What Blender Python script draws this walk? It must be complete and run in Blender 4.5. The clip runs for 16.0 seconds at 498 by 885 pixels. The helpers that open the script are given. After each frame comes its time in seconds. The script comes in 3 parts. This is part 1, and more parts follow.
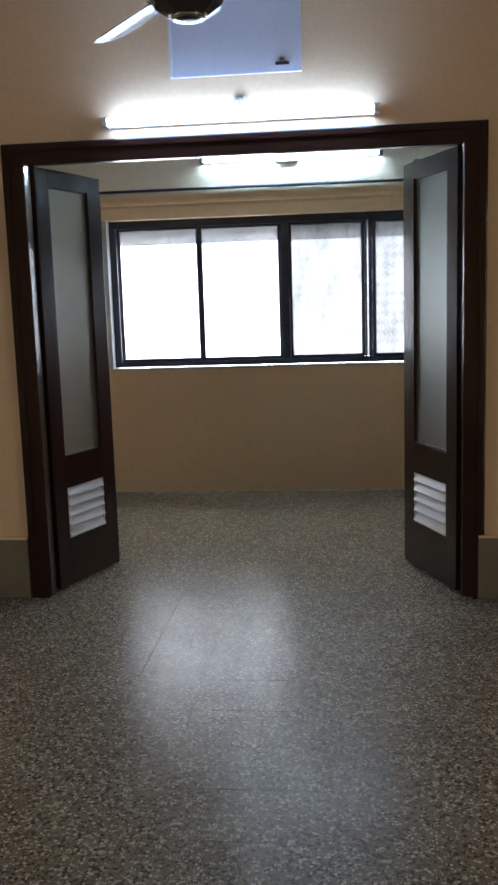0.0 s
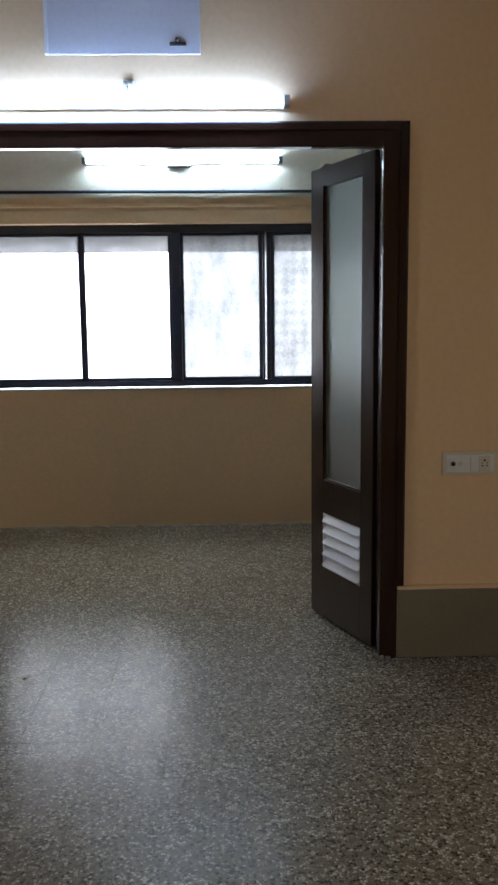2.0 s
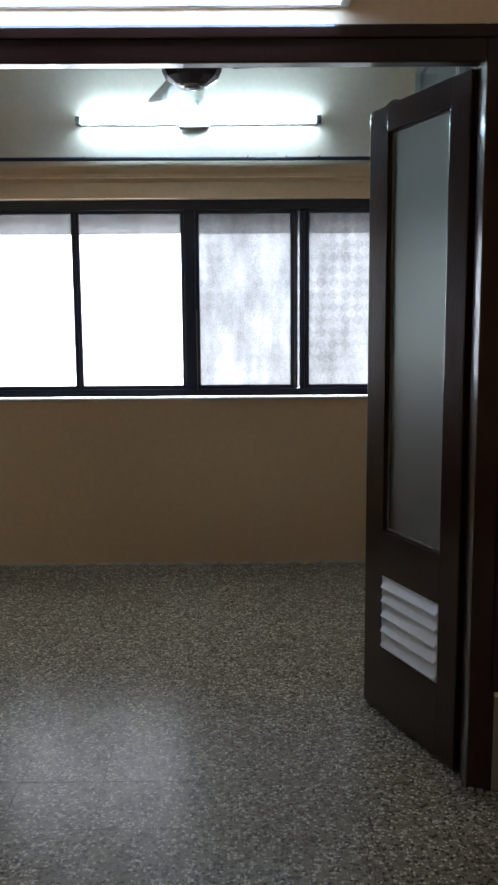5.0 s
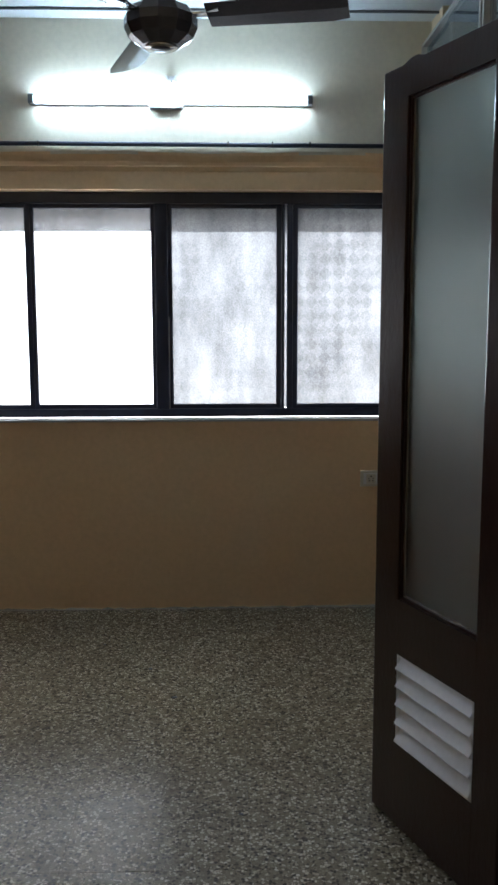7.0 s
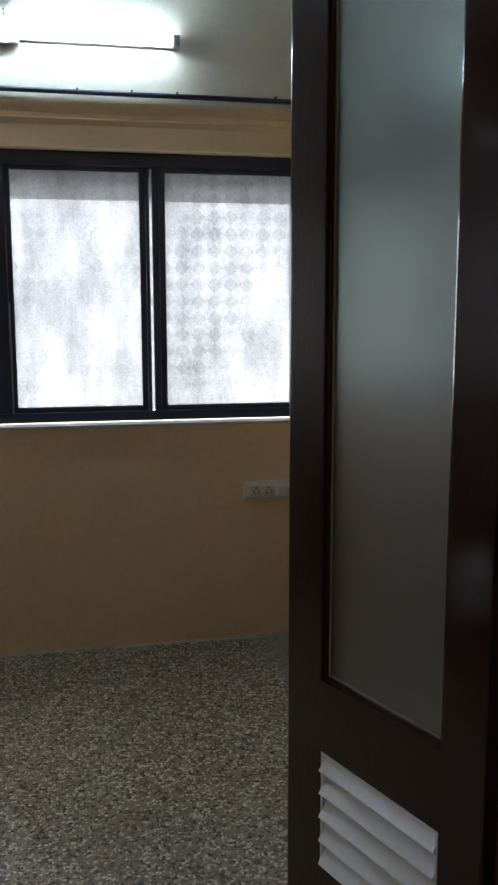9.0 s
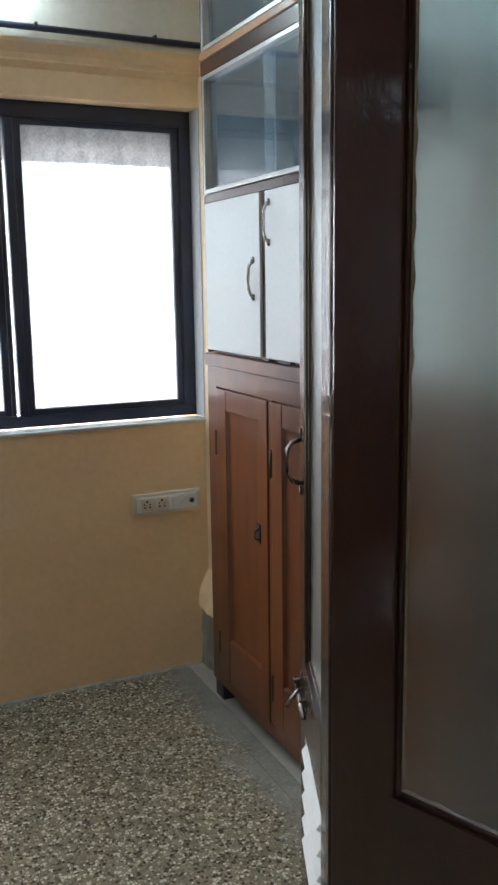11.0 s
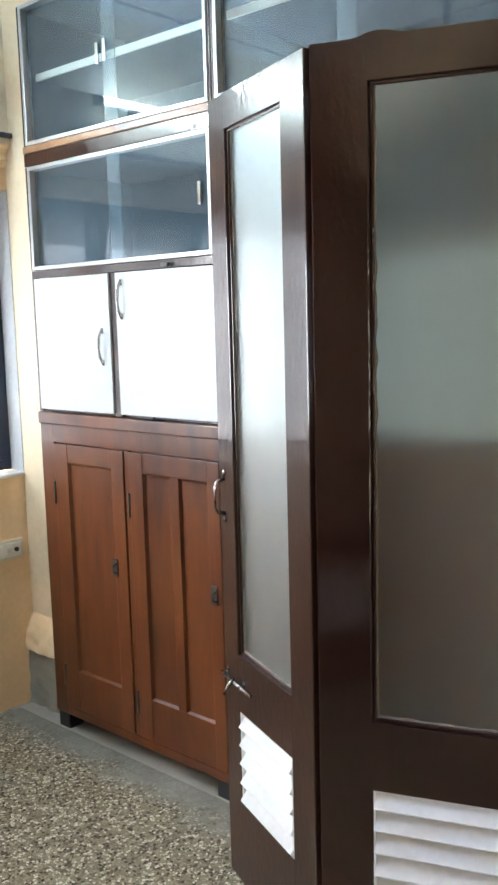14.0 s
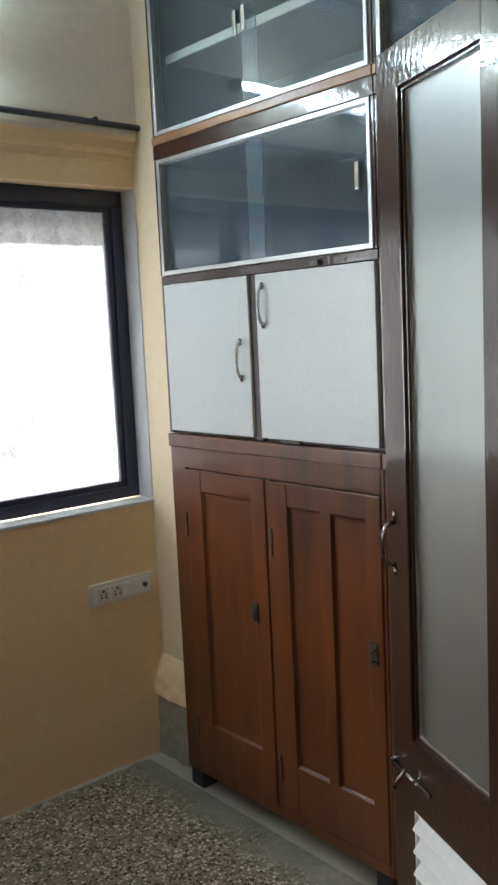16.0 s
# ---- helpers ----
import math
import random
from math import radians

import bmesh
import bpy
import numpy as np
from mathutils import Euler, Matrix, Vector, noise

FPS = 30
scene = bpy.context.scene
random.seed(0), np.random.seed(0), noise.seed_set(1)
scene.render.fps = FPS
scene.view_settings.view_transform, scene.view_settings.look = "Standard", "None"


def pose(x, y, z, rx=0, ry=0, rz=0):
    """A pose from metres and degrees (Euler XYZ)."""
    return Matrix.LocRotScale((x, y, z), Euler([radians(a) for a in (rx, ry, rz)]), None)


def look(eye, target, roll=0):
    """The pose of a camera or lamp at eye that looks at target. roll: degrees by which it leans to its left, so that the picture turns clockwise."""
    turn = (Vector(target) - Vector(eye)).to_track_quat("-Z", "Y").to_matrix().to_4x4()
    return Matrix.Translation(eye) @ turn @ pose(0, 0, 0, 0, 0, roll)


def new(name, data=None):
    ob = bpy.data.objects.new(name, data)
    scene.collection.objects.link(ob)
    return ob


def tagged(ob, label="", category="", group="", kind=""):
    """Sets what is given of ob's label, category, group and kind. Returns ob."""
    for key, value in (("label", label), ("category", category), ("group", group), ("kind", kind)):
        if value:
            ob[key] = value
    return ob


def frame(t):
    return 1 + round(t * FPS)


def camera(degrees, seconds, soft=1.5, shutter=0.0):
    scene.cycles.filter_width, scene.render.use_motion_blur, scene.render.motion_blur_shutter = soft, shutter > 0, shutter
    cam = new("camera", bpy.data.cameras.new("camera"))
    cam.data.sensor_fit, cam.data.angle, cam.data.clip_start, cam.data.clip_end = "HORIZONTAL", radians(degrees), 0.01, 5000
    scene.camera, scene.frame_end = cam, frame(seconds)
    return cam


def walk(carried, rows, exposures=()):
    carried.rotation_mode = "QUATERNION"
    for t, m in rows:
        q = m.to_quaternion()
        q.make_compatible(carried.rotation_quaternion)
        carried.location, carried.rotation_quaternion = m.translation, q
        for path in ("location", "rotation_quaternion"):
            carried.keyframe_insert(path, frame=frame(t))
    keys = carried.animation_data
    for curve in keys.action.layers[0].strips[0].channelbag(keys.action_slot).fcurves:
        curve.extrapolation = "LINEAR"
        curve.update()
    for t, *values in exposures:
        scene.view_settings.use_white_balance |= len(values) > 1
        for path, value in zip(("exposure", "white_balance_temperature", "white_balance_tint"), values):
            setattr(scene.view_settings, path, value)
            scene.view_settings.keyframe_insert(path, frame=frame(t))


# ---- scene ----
cam = camera(31.7, 16.0, soft=2.7)
PATH = [
    (0, (0.9, -3.951, 1.353), (0.696, -1.985, 1.047), -1.8),
    (0.5, (0.89, -3.899, 1.351), (0.749, -1.927, 1.046), -1.6),
    (1, (0.836, -3.748, 1.37), (0.835, -1.771, 1.072), -0.6),
    (1.5, (0.797, -3.591, 1.379), (0.857, -1.612, 1.1), -0.5),
    (2, (0.835, -3.412, 1.366), (0.891, -1.432, 1.09), -0.6),
    (2.5, (0.899, -3.209, 1.376), (0.904, -1.227, 1.107), -0.8),
    (3, (0.896, -3.029, 1.363), (0.88, -1.048, 1.09), -0.7),
    (3.5, (0.847, -2.811, 1.375), (0.851, -0.83, 1.102), -0.8),
    (4, (0.847, -2.63, 1.35), (0.843, -0.65, 1.068), -0.9),
    (6.5, (0.747, -1.969, 1.372), (0.801, 0.012, 1.1), 0.3),
    (7, (0.807, -1.77, 1.378), (0.872, 0.211, 1.11), -0.1),
    (7.5, (0.857, -1.646, 1.393), (0.941, 0.335, 1.131), -0.7),
    (8, (0.842, -1.508, 1.371), (0.998, 0.467, 1.1), -0.8),
    (10.5, (0.682, -0.611, 1.4), (1.412, 1.219, 1.054), -0.2),
    (11, (0.59, -0.513, 1.404), (1.42, 1.272, 1.047), -0.8),
    (11.5, (0.587, -0.357, 1.383), (1.515, 1.376, 1.014), -0.6),
    (12, (0.472, -0.279, 1.429), (1.56, 1.362, 1.076), 0.2),
    (12.5, (0.213, -0.348, 1.475), (1.551, 1.104, 1.153), 0.9),
    (13, (0.046, -0.479, 1.486), (1.45, 0.915, 1.199), 0.7),
    (13.5, (-0.076, -0.551, 1.479), (1.354, 0.818, 1.193), 0.3),
    (14, (-0.195, -0.479, 1.497), (1.3, 0.82, 1.216), -1.5),
    (14.5, (-0.258, -0.37, 1.497), (1.304, 0.846, 1.209), -1.9),
    (15, (-0.193, -0.265, 1.486), (1.364, 0.958, 1.2), -1.8),
    (15.5, (-0.049, -0.179, 1.503), (1.352, 1.224, 1.239), -2.5),
    (16, (0.04, -0.139, 1.499), (1.338, 1.361, 1.246), -2.7),
]
EXPO = [(0, 0.2, 5700, 10), (1.5, 0.15, 5700, 10), (4, -0.1, 5700, 10), (6.5, -0.3, 5800, 10), (8, -0.3, 5850, 10), (10.5, 0.55, 6000, 10), (11.2, 0.95, 6000, 10), (12.3, 1.05, 6000, 10),
        (13.2, 1.7, 6000, 10), (14.5, 1.75, 6050, 10), (15, 1.6, 6100, 10), (15.5, 1.25, 6200, 10), (16, 0.65, 6300, 10)]
walk(cam, [(t, look(eye, to, roll)) for t, eye, to, roll in PATH], exposures=EXPO)

# ---- light ----
world = bpy.data.worlds.new("world")
scene.world = world
world.use_nodes = True
wn = world.node_tree
sky = wn.nodes.new("ShaderNodeTexSky")
sky.sky_type, sky.sun_disc, sky.sun_elevation, sky.sun_rotation = "NISHITA", False, radians(50), radians(160)
wn.links.new(sky.outputs[0], wn.nodes["Background"].inputs[0])
wn.nodes["Background"].inputs[1].default_value = 0.1
TUBE_NEAR, TUBE_FAR, DAYLIGHT, FILL_RIGHT, FILL_LEFT = 30.0, 62.0, 7.5, 9.0, 9.0


# ---- materials ----
def nodes_of(name):
    m = bpy.data.materials.new(name)
    m.use_nodes = True
    return m, m.node_tree, m.node_tree.nodes["Principled BSDF"]


def ramp(nt, source, stops):
    r = nt.nodes.new("ShaderNodeValToRGB")
    els = r.color_ramp.elements
    while len(els) < len(stops):
        els.new(0.5)
    for e, (p, c) in zip(els, stops):
        e.position, e.color = p, (*c, 1)
    nt.links.new(source, r.inputs[0])
    return r.outputs[0]


def coords(nt, scale=(1, 1, 1), kind="Object"):
    tc, mp = nt.nodes.new("ShaderNodeTexCoord"), nt.nodes.new("ShaderNodeMapping")
    mp.inputs["Scale"].default_value = scale
    nt.links.new(tc.outputs[kind], mp.inputs[0])
    return mp.outputs[0]


def noise_tex(nt, vec, scale, detail=4.0, rough=0.55):
    n = nt.nodes.new("ShaderNodeTexNoise")
    n.inputs["Scale"].default_value, n.inputs["Detail"].default_value, n.inputs["Roughness"].default_value = scale, detail, rough
    nt.links.new(vec, n.inputs["Vector"])
    return n.outputs[0]


def mixed(nt, fac, a, b, how="MIX"):
    mx = nt.nodes.new("ShaderNodeMix")
    mx.data_type, mx.blend_type = "RGBA", how
    for sock, v in ((mx.inputs[0], fac), (mx.inputs[6], a), (mx.inputs[7], b)):
        if isinstance(v, bpy.types.NodeSocket):
            nt.links.new(v, sock)
        elif isinstance(v, (int, float)):
            sock.default_value = v
        else:
            sock.default_value = (*v, 1)
    return mx.outputs[2]


def add_bump(nt, bsdf, height, strength, distance=0.002):
    b = nt.nodes.new("ShaderNodeBump")
    b.inputs["Strength"].default_value, b.inputs["Distance"].default_value = strength, distance
    nt.links.new(height, b.inputs["Height"])
    nt.links.new(b.outputs[0], bsdf.inputs["Normal"])
    nt.links.new(b.outputs[0], bsdf.inputs["Coat Normal"])


def surface(name, dark, light, rough, big=3.0, fine=60.0, metal=0.0, bump=0.2, stretch=(1, 1, 1), spread=0.08, coat=0.0, bump_scale=None, dist=0.002):
    """A two-scale mottled material: large stains and a fine grain, both in colour, gloss and relief."""
    m, nt, b = nodes_of(name)
    v = coords(nt, stretch)
    large, small = noise_tex(nt, v, big), noise_tex(nt, v, fine, 5)
    col = mixed(nt, ramp(nt, large, [(0.15, (0, 0, 0)), (0.85, (1, 1, 1))]), dark, light)
    col = mixed(nt, 0.25, col, ramp(nt, small, [(0.2, tuple(c * 0.6 for c in dark)), (0.8, light)]))
    nt.links.new(col, b.inputs["Base Color"])
    lo, hi = (max(rough - spread, 0.285), rough + spread) if rough > 0.27 else (max(rough - spread, 0.02), min(rough + spread, 0.26))
    nt.links.new(ramp(nt, large, [(0.15, (lo,) * 3), (0.85, (hi,) * 3)]), b.inputs["Roughness"])
    b.inputs["Metallic"].default_value = metal
    b.inputs["Coat Weight"].default_value, b.inputs["Coat Roughness"].default_value = coat, 0.09
    b.inputs["Specular IOR Level"].default_value = 0.5 if coat == 0 else 0.1
    if bump:
        add_bump(nt, b, small if bump_scale is None else noise_tex(nt, v, bump_scale, 3), bump, dist)
    return m


PALE = surface("off_white_distemper", (0.70, 0.635, 0.50), (0.78, 0.71, 0.57), 0.65, 1.3, 45, bump=0.12)
CREAM = surface("faded_cream_distemper", (0.74, 0.60, 0.40), (0.80, 0.66, 0.45), 0.62, 1.3, 45, bump=0.12)
WALL = surface("cream_distemper", (0.84, 0.60, 0.335), (0.88, 0.645, 0.385), 0.62, 1.3, 45, bump=0.12)
CEILING = surface("white_distemper", (0.70, 0.74, 0.78), (0.80, 0.83, 0.85), 0.75, 1.5, 50, bump=0.1)
SKIRTING = surface("grey_stone", (0.17, 0.145, 0.09), (0.25, 0.215, 0.14), 0.45, 4, 70)
CEMENT = surface("bare_cement", (0.22, 0.20, 0.16), (0.36, 0.33, 0.27), 0.75, 7, 120, bump=0.5)
MARBLE = surface("grey_marble", (0.42, 0.43, 0.44), (0.62, 0.62, 0.62), 0.35, 6, 60, bump=0.1)
BROWN = surface("dark_brown_enamel", (0.015, 0.0055, 0.004), (0.030, 0.0105, 0.006), 0.34, 4, 40, bump=0.55, bump_scale=55, spread=0.03, coat=0.9, dist=0.002, stretch=(1, 1, 0.45))
BROWN.node_tree.nodes["Principled BSDF"].inputs["Coat Roughness"].default_value = 0.06
BROWN.node_tree.nodes["Principled BSDF"].inputs["Coat IOR"].default_value = 1.52
WORN_EDGE = surface("worn_enamel_edge", (0.05, 0.02, 0.012), (0.42, 0.22, 0.10), 0.35, 14, 90, stretch=(1, 0.35, 1))
WHITE = surface("white_enamel", (0.74, 0.74, 0.72), (0.84, 0.84, 0.82), 0.35, 4, 60, bump=0.12)
LAMINATE = surface("white_laminate", (0.52, 0.545, 0.54), (0.55, 0.57, 0.565), 0.32, 3, 90, bump=0.02)
PANEL_WHITE = surface("bluish_white_board", (0.66, 0.66, 0.69), (0.72, 0.72, 0.75), 0.45, 3, 60, bump=0.1)
IVORY = surface("ivory_plastic", (0.66, 0.62, 0.50), (0.72, 0.68, 0.56), 0.35, 9, 90, bump=0.03)
BLACK = surface("black_plastic", (0.010, 0.010, 0.012), (0.02, 0.02, 0.022), 0.4, 9, 90, bump=0.03)
CHROME = surface("dull_chrome", (0.45, 0.44, 0.42), (0.62, 0.60, 0.57), 0.22, 20, 120, metal=1.0, bump=0.05)
STEEL = surface("brown_grey_steel", (0.20, 0.175, 0.16), (0.34, 0.31, 0.29), 0.24, 20, 120, metal=1.0, bump=0.1)
HOLDER = surface("backlit_holder_grey", (0.10, 0.11, 0.12), (0.17, 0.18, 0.19), 0.4, 20, 120, bump=0.05)
IRON = surface("dark_iron", (0.05, 0.045, 0.04), (0.10, 0.09, 0.08), 0.35, 20, 120, metal=0.8, bump=0.2)
ALUMINIUM = surface("dull_aluminium", (0.42, 0.43, 0.43), (0.56, 0.56, 0.55), 0.38, 12, 100, metal=0.85, bump=0.08)
# dark frame colour with the blue haze of window glare put into it
FRAME_BLUE = surface("haze_blued_anodised_frame", (0.022, 0.028, 0.052), (0.036, 0.045, 0.080), 0.35, 5, 60, bump=0.08)
FAN_PAINT = surface("dark_fan_enamel", (0.030, 0.026, 0.030), (0.045, 0.040, 0.044), 0.22, 6, 60, bump=0.04)
# inner dimness and the blue reflected in the panes are put into this colour
INSIDE = surface("dim_bluish_cabinet_inside", (0.034, 0.047, 0.062), (0.056, 0.074, 0.094), 0.6, 3, 40, bump=0)
PUTTY = surface("old_putty", (0.11, 0.09, 0.07), (0.27, 0.24, 0.19), 0.6, 40, 150, bump=0.4)
CONCRETE = surface("weathered_concrete", (0.20, 0.20, 0.21), (0.34, 0.34, 0.35), 0.85, 3, 30, bump=0.4)


def wood_material():
    m, nt, b = nodes_of("teak_veneer")
    v = coords(nt, (1, 3, 0.3))
    grain, fine, large = noise_tex(nt, v, 6, 6, 0.6), noise_tex(nt, v, 60, 4), noise_tex(nt, coords(nt, (1, 1.6, 0.7)), 3.4, 5)
    col = ramp(nt, grain, [(0.3, (0.034, 0.0085, 0.003)), (0.5, (0.066, 0.0165, 0.0048)), (0.7, (0.110, 0.030, 0.0080))])
    col = mixed(nt, ramp(nt, large, [(0.35, (0, 0, 0)), (0.72, (0.8,) * 3)]), col, (0.150, 0.043, 0.0105))
    col = mixed(nt, 0.35, col, ramp(nt, fine, [(0.3, (0.7,) * 3), (0.7, (1, 1, 1))]), "MULTIPLY")
    nt.links.new(col, b.inputs["Base Color"])
    b.inputs["Roughness"].default_value, b.inputs["Coat Weight"].default_value = 0.30, 0.3
    b.inputs["Coat Roughness"].default_value = 0.2
    add_bump(nt, b, fine, 0.12, 0.001)
    return m


WOOD = wood_material()


def terrazzo_material():
    m, nt, b = nodes_of("terrazzo")
    tc, info = nt.nodes.new("ShaderNodeNewGeometry"), nt.nodes.new("ShaderNodeObjectInfo")
    add = nt.nodes.new("ShaderNodeVectorMath")
    add.operation = "MULTIPLY_ADD"
    nt.links.new(info.outputs["Random"], add.inputs[0])
    add.inputs[1].default_value = (17, 31, 0)
    nt.links.new(tc.outputs["Position"], add.inputs[2])
    v = add.outputs[0]
    warp = noise_tex(nt, v, 40, 2)
    vor, edge = nt.nodes.new("ShaderNodeTexVoronoi"), nt.nodes.new("ShaderNodeTexVoronoi")
    edge.feature = "DISTANCE_TO_EDGE"
    for t in (vor, edge):
        t.inputs["Scale"].default_value = 115
        nt.links.new(v, t.inputs["Vector"])
    sep = nt.nodes.new("ShaderNodeSeparateColor")
    nt.links.new(vor.outputs["Color"], sep.inputs[0])
    chips = ramp(nt, sep.outputs[0], [(0.0, (0.045, 0.038, 0.028)), (0.15, (0.07, 0.058, 0.043)), (0.24, (0.20, 0.165, 0.108)), (0.72, (0.31, 0.260, 0.176)), (0.84, (0.56, 0.49, 0.36)), (1.0, (0.64, 0.57, 0.44))])
    mask = ramp(nt, edge.outputs[0], [(0.04, (0, 0, 0)), (0.11, (1, 1, 1))])
    col = mixed(nt, mask, (0.17, 0.139, 0.092), chips)
    # cement smeared over the tiles along the cupboards and the foot of the window wall
    xyz = nt.nodes.new("ShaderNodeSeparateXYZ")
    nt.links.new(tc.outputs["Position"], xyz.inputs[0])
    smear = noise_tex(nt, tc.outputs["Position"], 7, 6, 0.65)

    def band(axis, start, wide):
        m1 = nt.nodes.new("ShaderNodeMath")
        m1.operation = "MULTIPLY_ADD"
        nt.links.new(smear, m1.inputs[0])
        m1.inputs[1].default_value = 0.30
        nt.links.new(xyz.outputs[axis], m1.inputs[2])
        r = nt.nodes.new("ShaderNodeMapRange")
        r.inputs["From Min"].default_value, r.inputs["From Max"].default_value = start + 0.15, start + 0.15 + wide
        nt.links.new(m1.outputs[0], r.inputs["Value"])
        return r.outputs[0]

    in_room = nt.nodes.new("ShaderNodeMath")
    in_room.operation = "GREATER_THAN"
    nt.links.new(xyz.outputs[1], in_room.inputs[0])
    in_room.inputs[1].default_value = 0.13
    along = nt.nodes.new("ShaderNodeMath")
    along.operation = "MULTIPLY"
    nt.links.new(band(0, 1.50, 0.12), along.inputs[0])
    nt.links.new(in_room.outputs[0], along.inputs[1])
    both = nt.nodes.new("ShaderNodeMath")
    both.operation = "MAXIMUM"
    nt.links.new(along.outputs[0], both.inputs[0])
    nt.links.new(band(1, 2.33, 0.10), both.inputs[1])
    film = nt.nodes.new("ShaderNodeMath")
    film.operation = "MULTIPLY"
    nt.links.new(both.outputs[0], film.inputs[0])
    film.inputs[1].default_value = 0.88
    col = mixed(nt, film.outputs[0], col, ramp(nt, smear, [(0.3, (0.17, 0.16, 0.132)), (0.7, (0.27, 0.255, 0.215))]))
    stain = noise_tex(nt, tc.outputs["Position"], 2.2, 5)
    col = mixed(nt, 0.75, col, ramp(nt, stain, [(0.15, (0.62, 0.60, 0.58)), (0.85, (1, 1, 1))]), "MULTIPLY")
    hue = mixed(nt, info.outputs["Random"], (0.97, 0.97, 0.97), (1.03, 1.02, 1.01))
    nt.links.new(mixed(nt, 1.0, col, hue, "MULTIPLY"), b.inputs["Base Color"])
    nt.links.new(ramp(nt, stain, [(0.3, (0.17,) * 3), (0.7, (0.26,) * 3)]), b.inputs["Roughness"])
    swell = mixed(nt, 0.45, warp, noise_tex(nt, v, 150, 3))
    add_bump(nt, b, mixed(nt, 0.5, swell, noise_tex(nt, v, 13, 3)), 0.75, 0.003)
    wear = mixed(nt, 0.5, noise_tex(nt, tc.outputs["Position"], 9, 6, 0.7), noise_tex(nt, v, 95, 2))
    nt.links.new(ramp(nt, wear, [(0.38, (0.03,) * 3), (0.62, (0.22,) * 3)]), b.inputs["Specular IOR Level"])
    return m


TERRAZZO = terrazzo_material()


def glass_material(name, rough, tint, grime=False):
    m, nt, b = nodes_of(name)
    b.inputs["Base Color"].default_value = (*tint, 1)
    b.inputs["Transmission Weight"].default_value, b.inputs["IOR"].default_value = 1.0, 1.45
    b.inputs["Roughness"].default_value = rough
    if grime:
        v = coords(nt, (1, 1, 0.5))
        nt.links.new(ramp(nt, noise_tex(nt, v, 4, 6), [(0.2, tuple(c * 0.82 for c in tint)), (0.8, tint)]), b.inputs["Base Color"])
    return m


def dust_hazed(m, amount, colour):
    """A thin diffuse film of dust and haze over a glass."""
    nt = m.node_tree
    b, out = nt.nodes["Principled BSDF"], nt.nodes["Material Output"]
    d, mx = nt.nodes.new("ShaderNodeBsdfDiffuse"), nt.nodes.new("ShaderNodeMixShader")
    d.inputs[0].default_value = (*colour, 1)
    film = noise_tex(nt, coords(nt), 5, 6, 0.6)
    nt.links.new(ramp(nt, film, [(0.25, (amount * 0.6,) * 3), (0.75, (amount * 1.4,) * 3)]), mx.inputs[0])
    nt.links.new(b.outputs[0], mx.inputs[1])
    nt.links.new(d.outputs[0], mx.inputs[2])
    nt.links.new(mx.outputs[0], out.inputs[0])
    return m


FROSTED = dust_hazed(glass_material("frosted_glass", 0.29, (0.57, 0.63, 0.585), True), 0.025, (0.62, 0.66, 0.60))
for key, v in (("Coat Weight", 0.5), ("Coat Roughness", 0.07)):
    FROSTED.node_tree.nodes["Principled BSDF"].inputs[key].default_value = v
# bluish film: dust plus reflected haze, doubled where the sliding panes overlap
CLEAR = dust_hazed(glass_material("cabinet_glass", 0.0, (0.72, 0.80, 0.84)), 0.034, (0.46, 0.60, 0.68))


def figured_glass(name, clear, dust, through_it, lattice):
    """Embossed window glass: lattice relief, dust and streaks; lets daylight through diffusely."""
    m, nt, b = nodes_of(name)
    nt.nodes.remove(b)
    out = nt.nodes["Material Output"]
    v = coords(nt)
    mp = nt.nodes.new("ShaderNodeMapping")
    mp.inputs["Rotation"].default_value = (0, radians(45), 0)
    mp.inputs["Scale"].default_value = (1, 0.001, 1)
    nt.links.new(v, mp.inputs[0])
    chk = nt.nodes.new("ShaderNodeTexChecker")
    chk.inputs["Scale"].default_value = 21
    chk.inputs["Color1"].default_value, chk.inputs["Color2"].default_value = (lattice,) * 3 + (1,), (1, 1, 1, 1)
    nt.links.new(mp.outputs[0], chk.inputs["Vector"])
    streak = noise_tex(nt, coords(nt, (1, 1, 0.4)), 6.3, 8, 0.7)
    speck = noise_tex(nt, v, 130, 4, 0.7)
    dirt = mixed(nt, 0.6, ramp(nt, streak, [(0.28, (dust,) * 3), (0.68, (1, 1, 1))]), ramp(nt, speck, [(0.3, (dust * 0.9,) * 3), (0.65, (1, 1, 1))]), "MULTIPLY")
    patches = ramp(nt, noise_tex(nt, coords(nt, (1, 1, 0.8)), 2.6, 4), [(0.46, (0.05,) * 3), (0.60, (1, 1, 1))])
    col = mixed(nt, 1.0, mixed(nt, patches, dirt, mixed(nt, 1.0, dirt, chk.outputs[0], "MULTIPLY")), (through_it,) * 3, "MULTIPLY")
    tr, tl, gl = nt.nodes.new("ShaderNodeBsdfTransparent"), nt.nodes.new("ShaderNodeBsdfTranslucent"), nt.nodes.new("ShaderNodeBsdfGlossy")
    gl.inputs["Roughness"].default_value = 0.15
    a1, a2 = nt.nodes.new("ShaderNodeMixShader"), nt.nodes.new("ShaderNodeMixShader")
    a1.inputs[0].default_value, a2.inputs[0].default_value = clear, 0.04
    nt.links.new(col, tr.inputs[0])
    nt.links.new(col, tl.inputs[0])
    nt.links.new(tl.outputs[0], a1.inputs[1])
    nt.links.new(tr.outputs[0], a1.inputs[2])
    nt.links.new(a1.outputs[0], a2.inputs[1])
    nt.links.new(gl.outputs[0], a2.inputs[2])
    nt.links.new(a2.outputs[0], out.inputs[0])
    return m


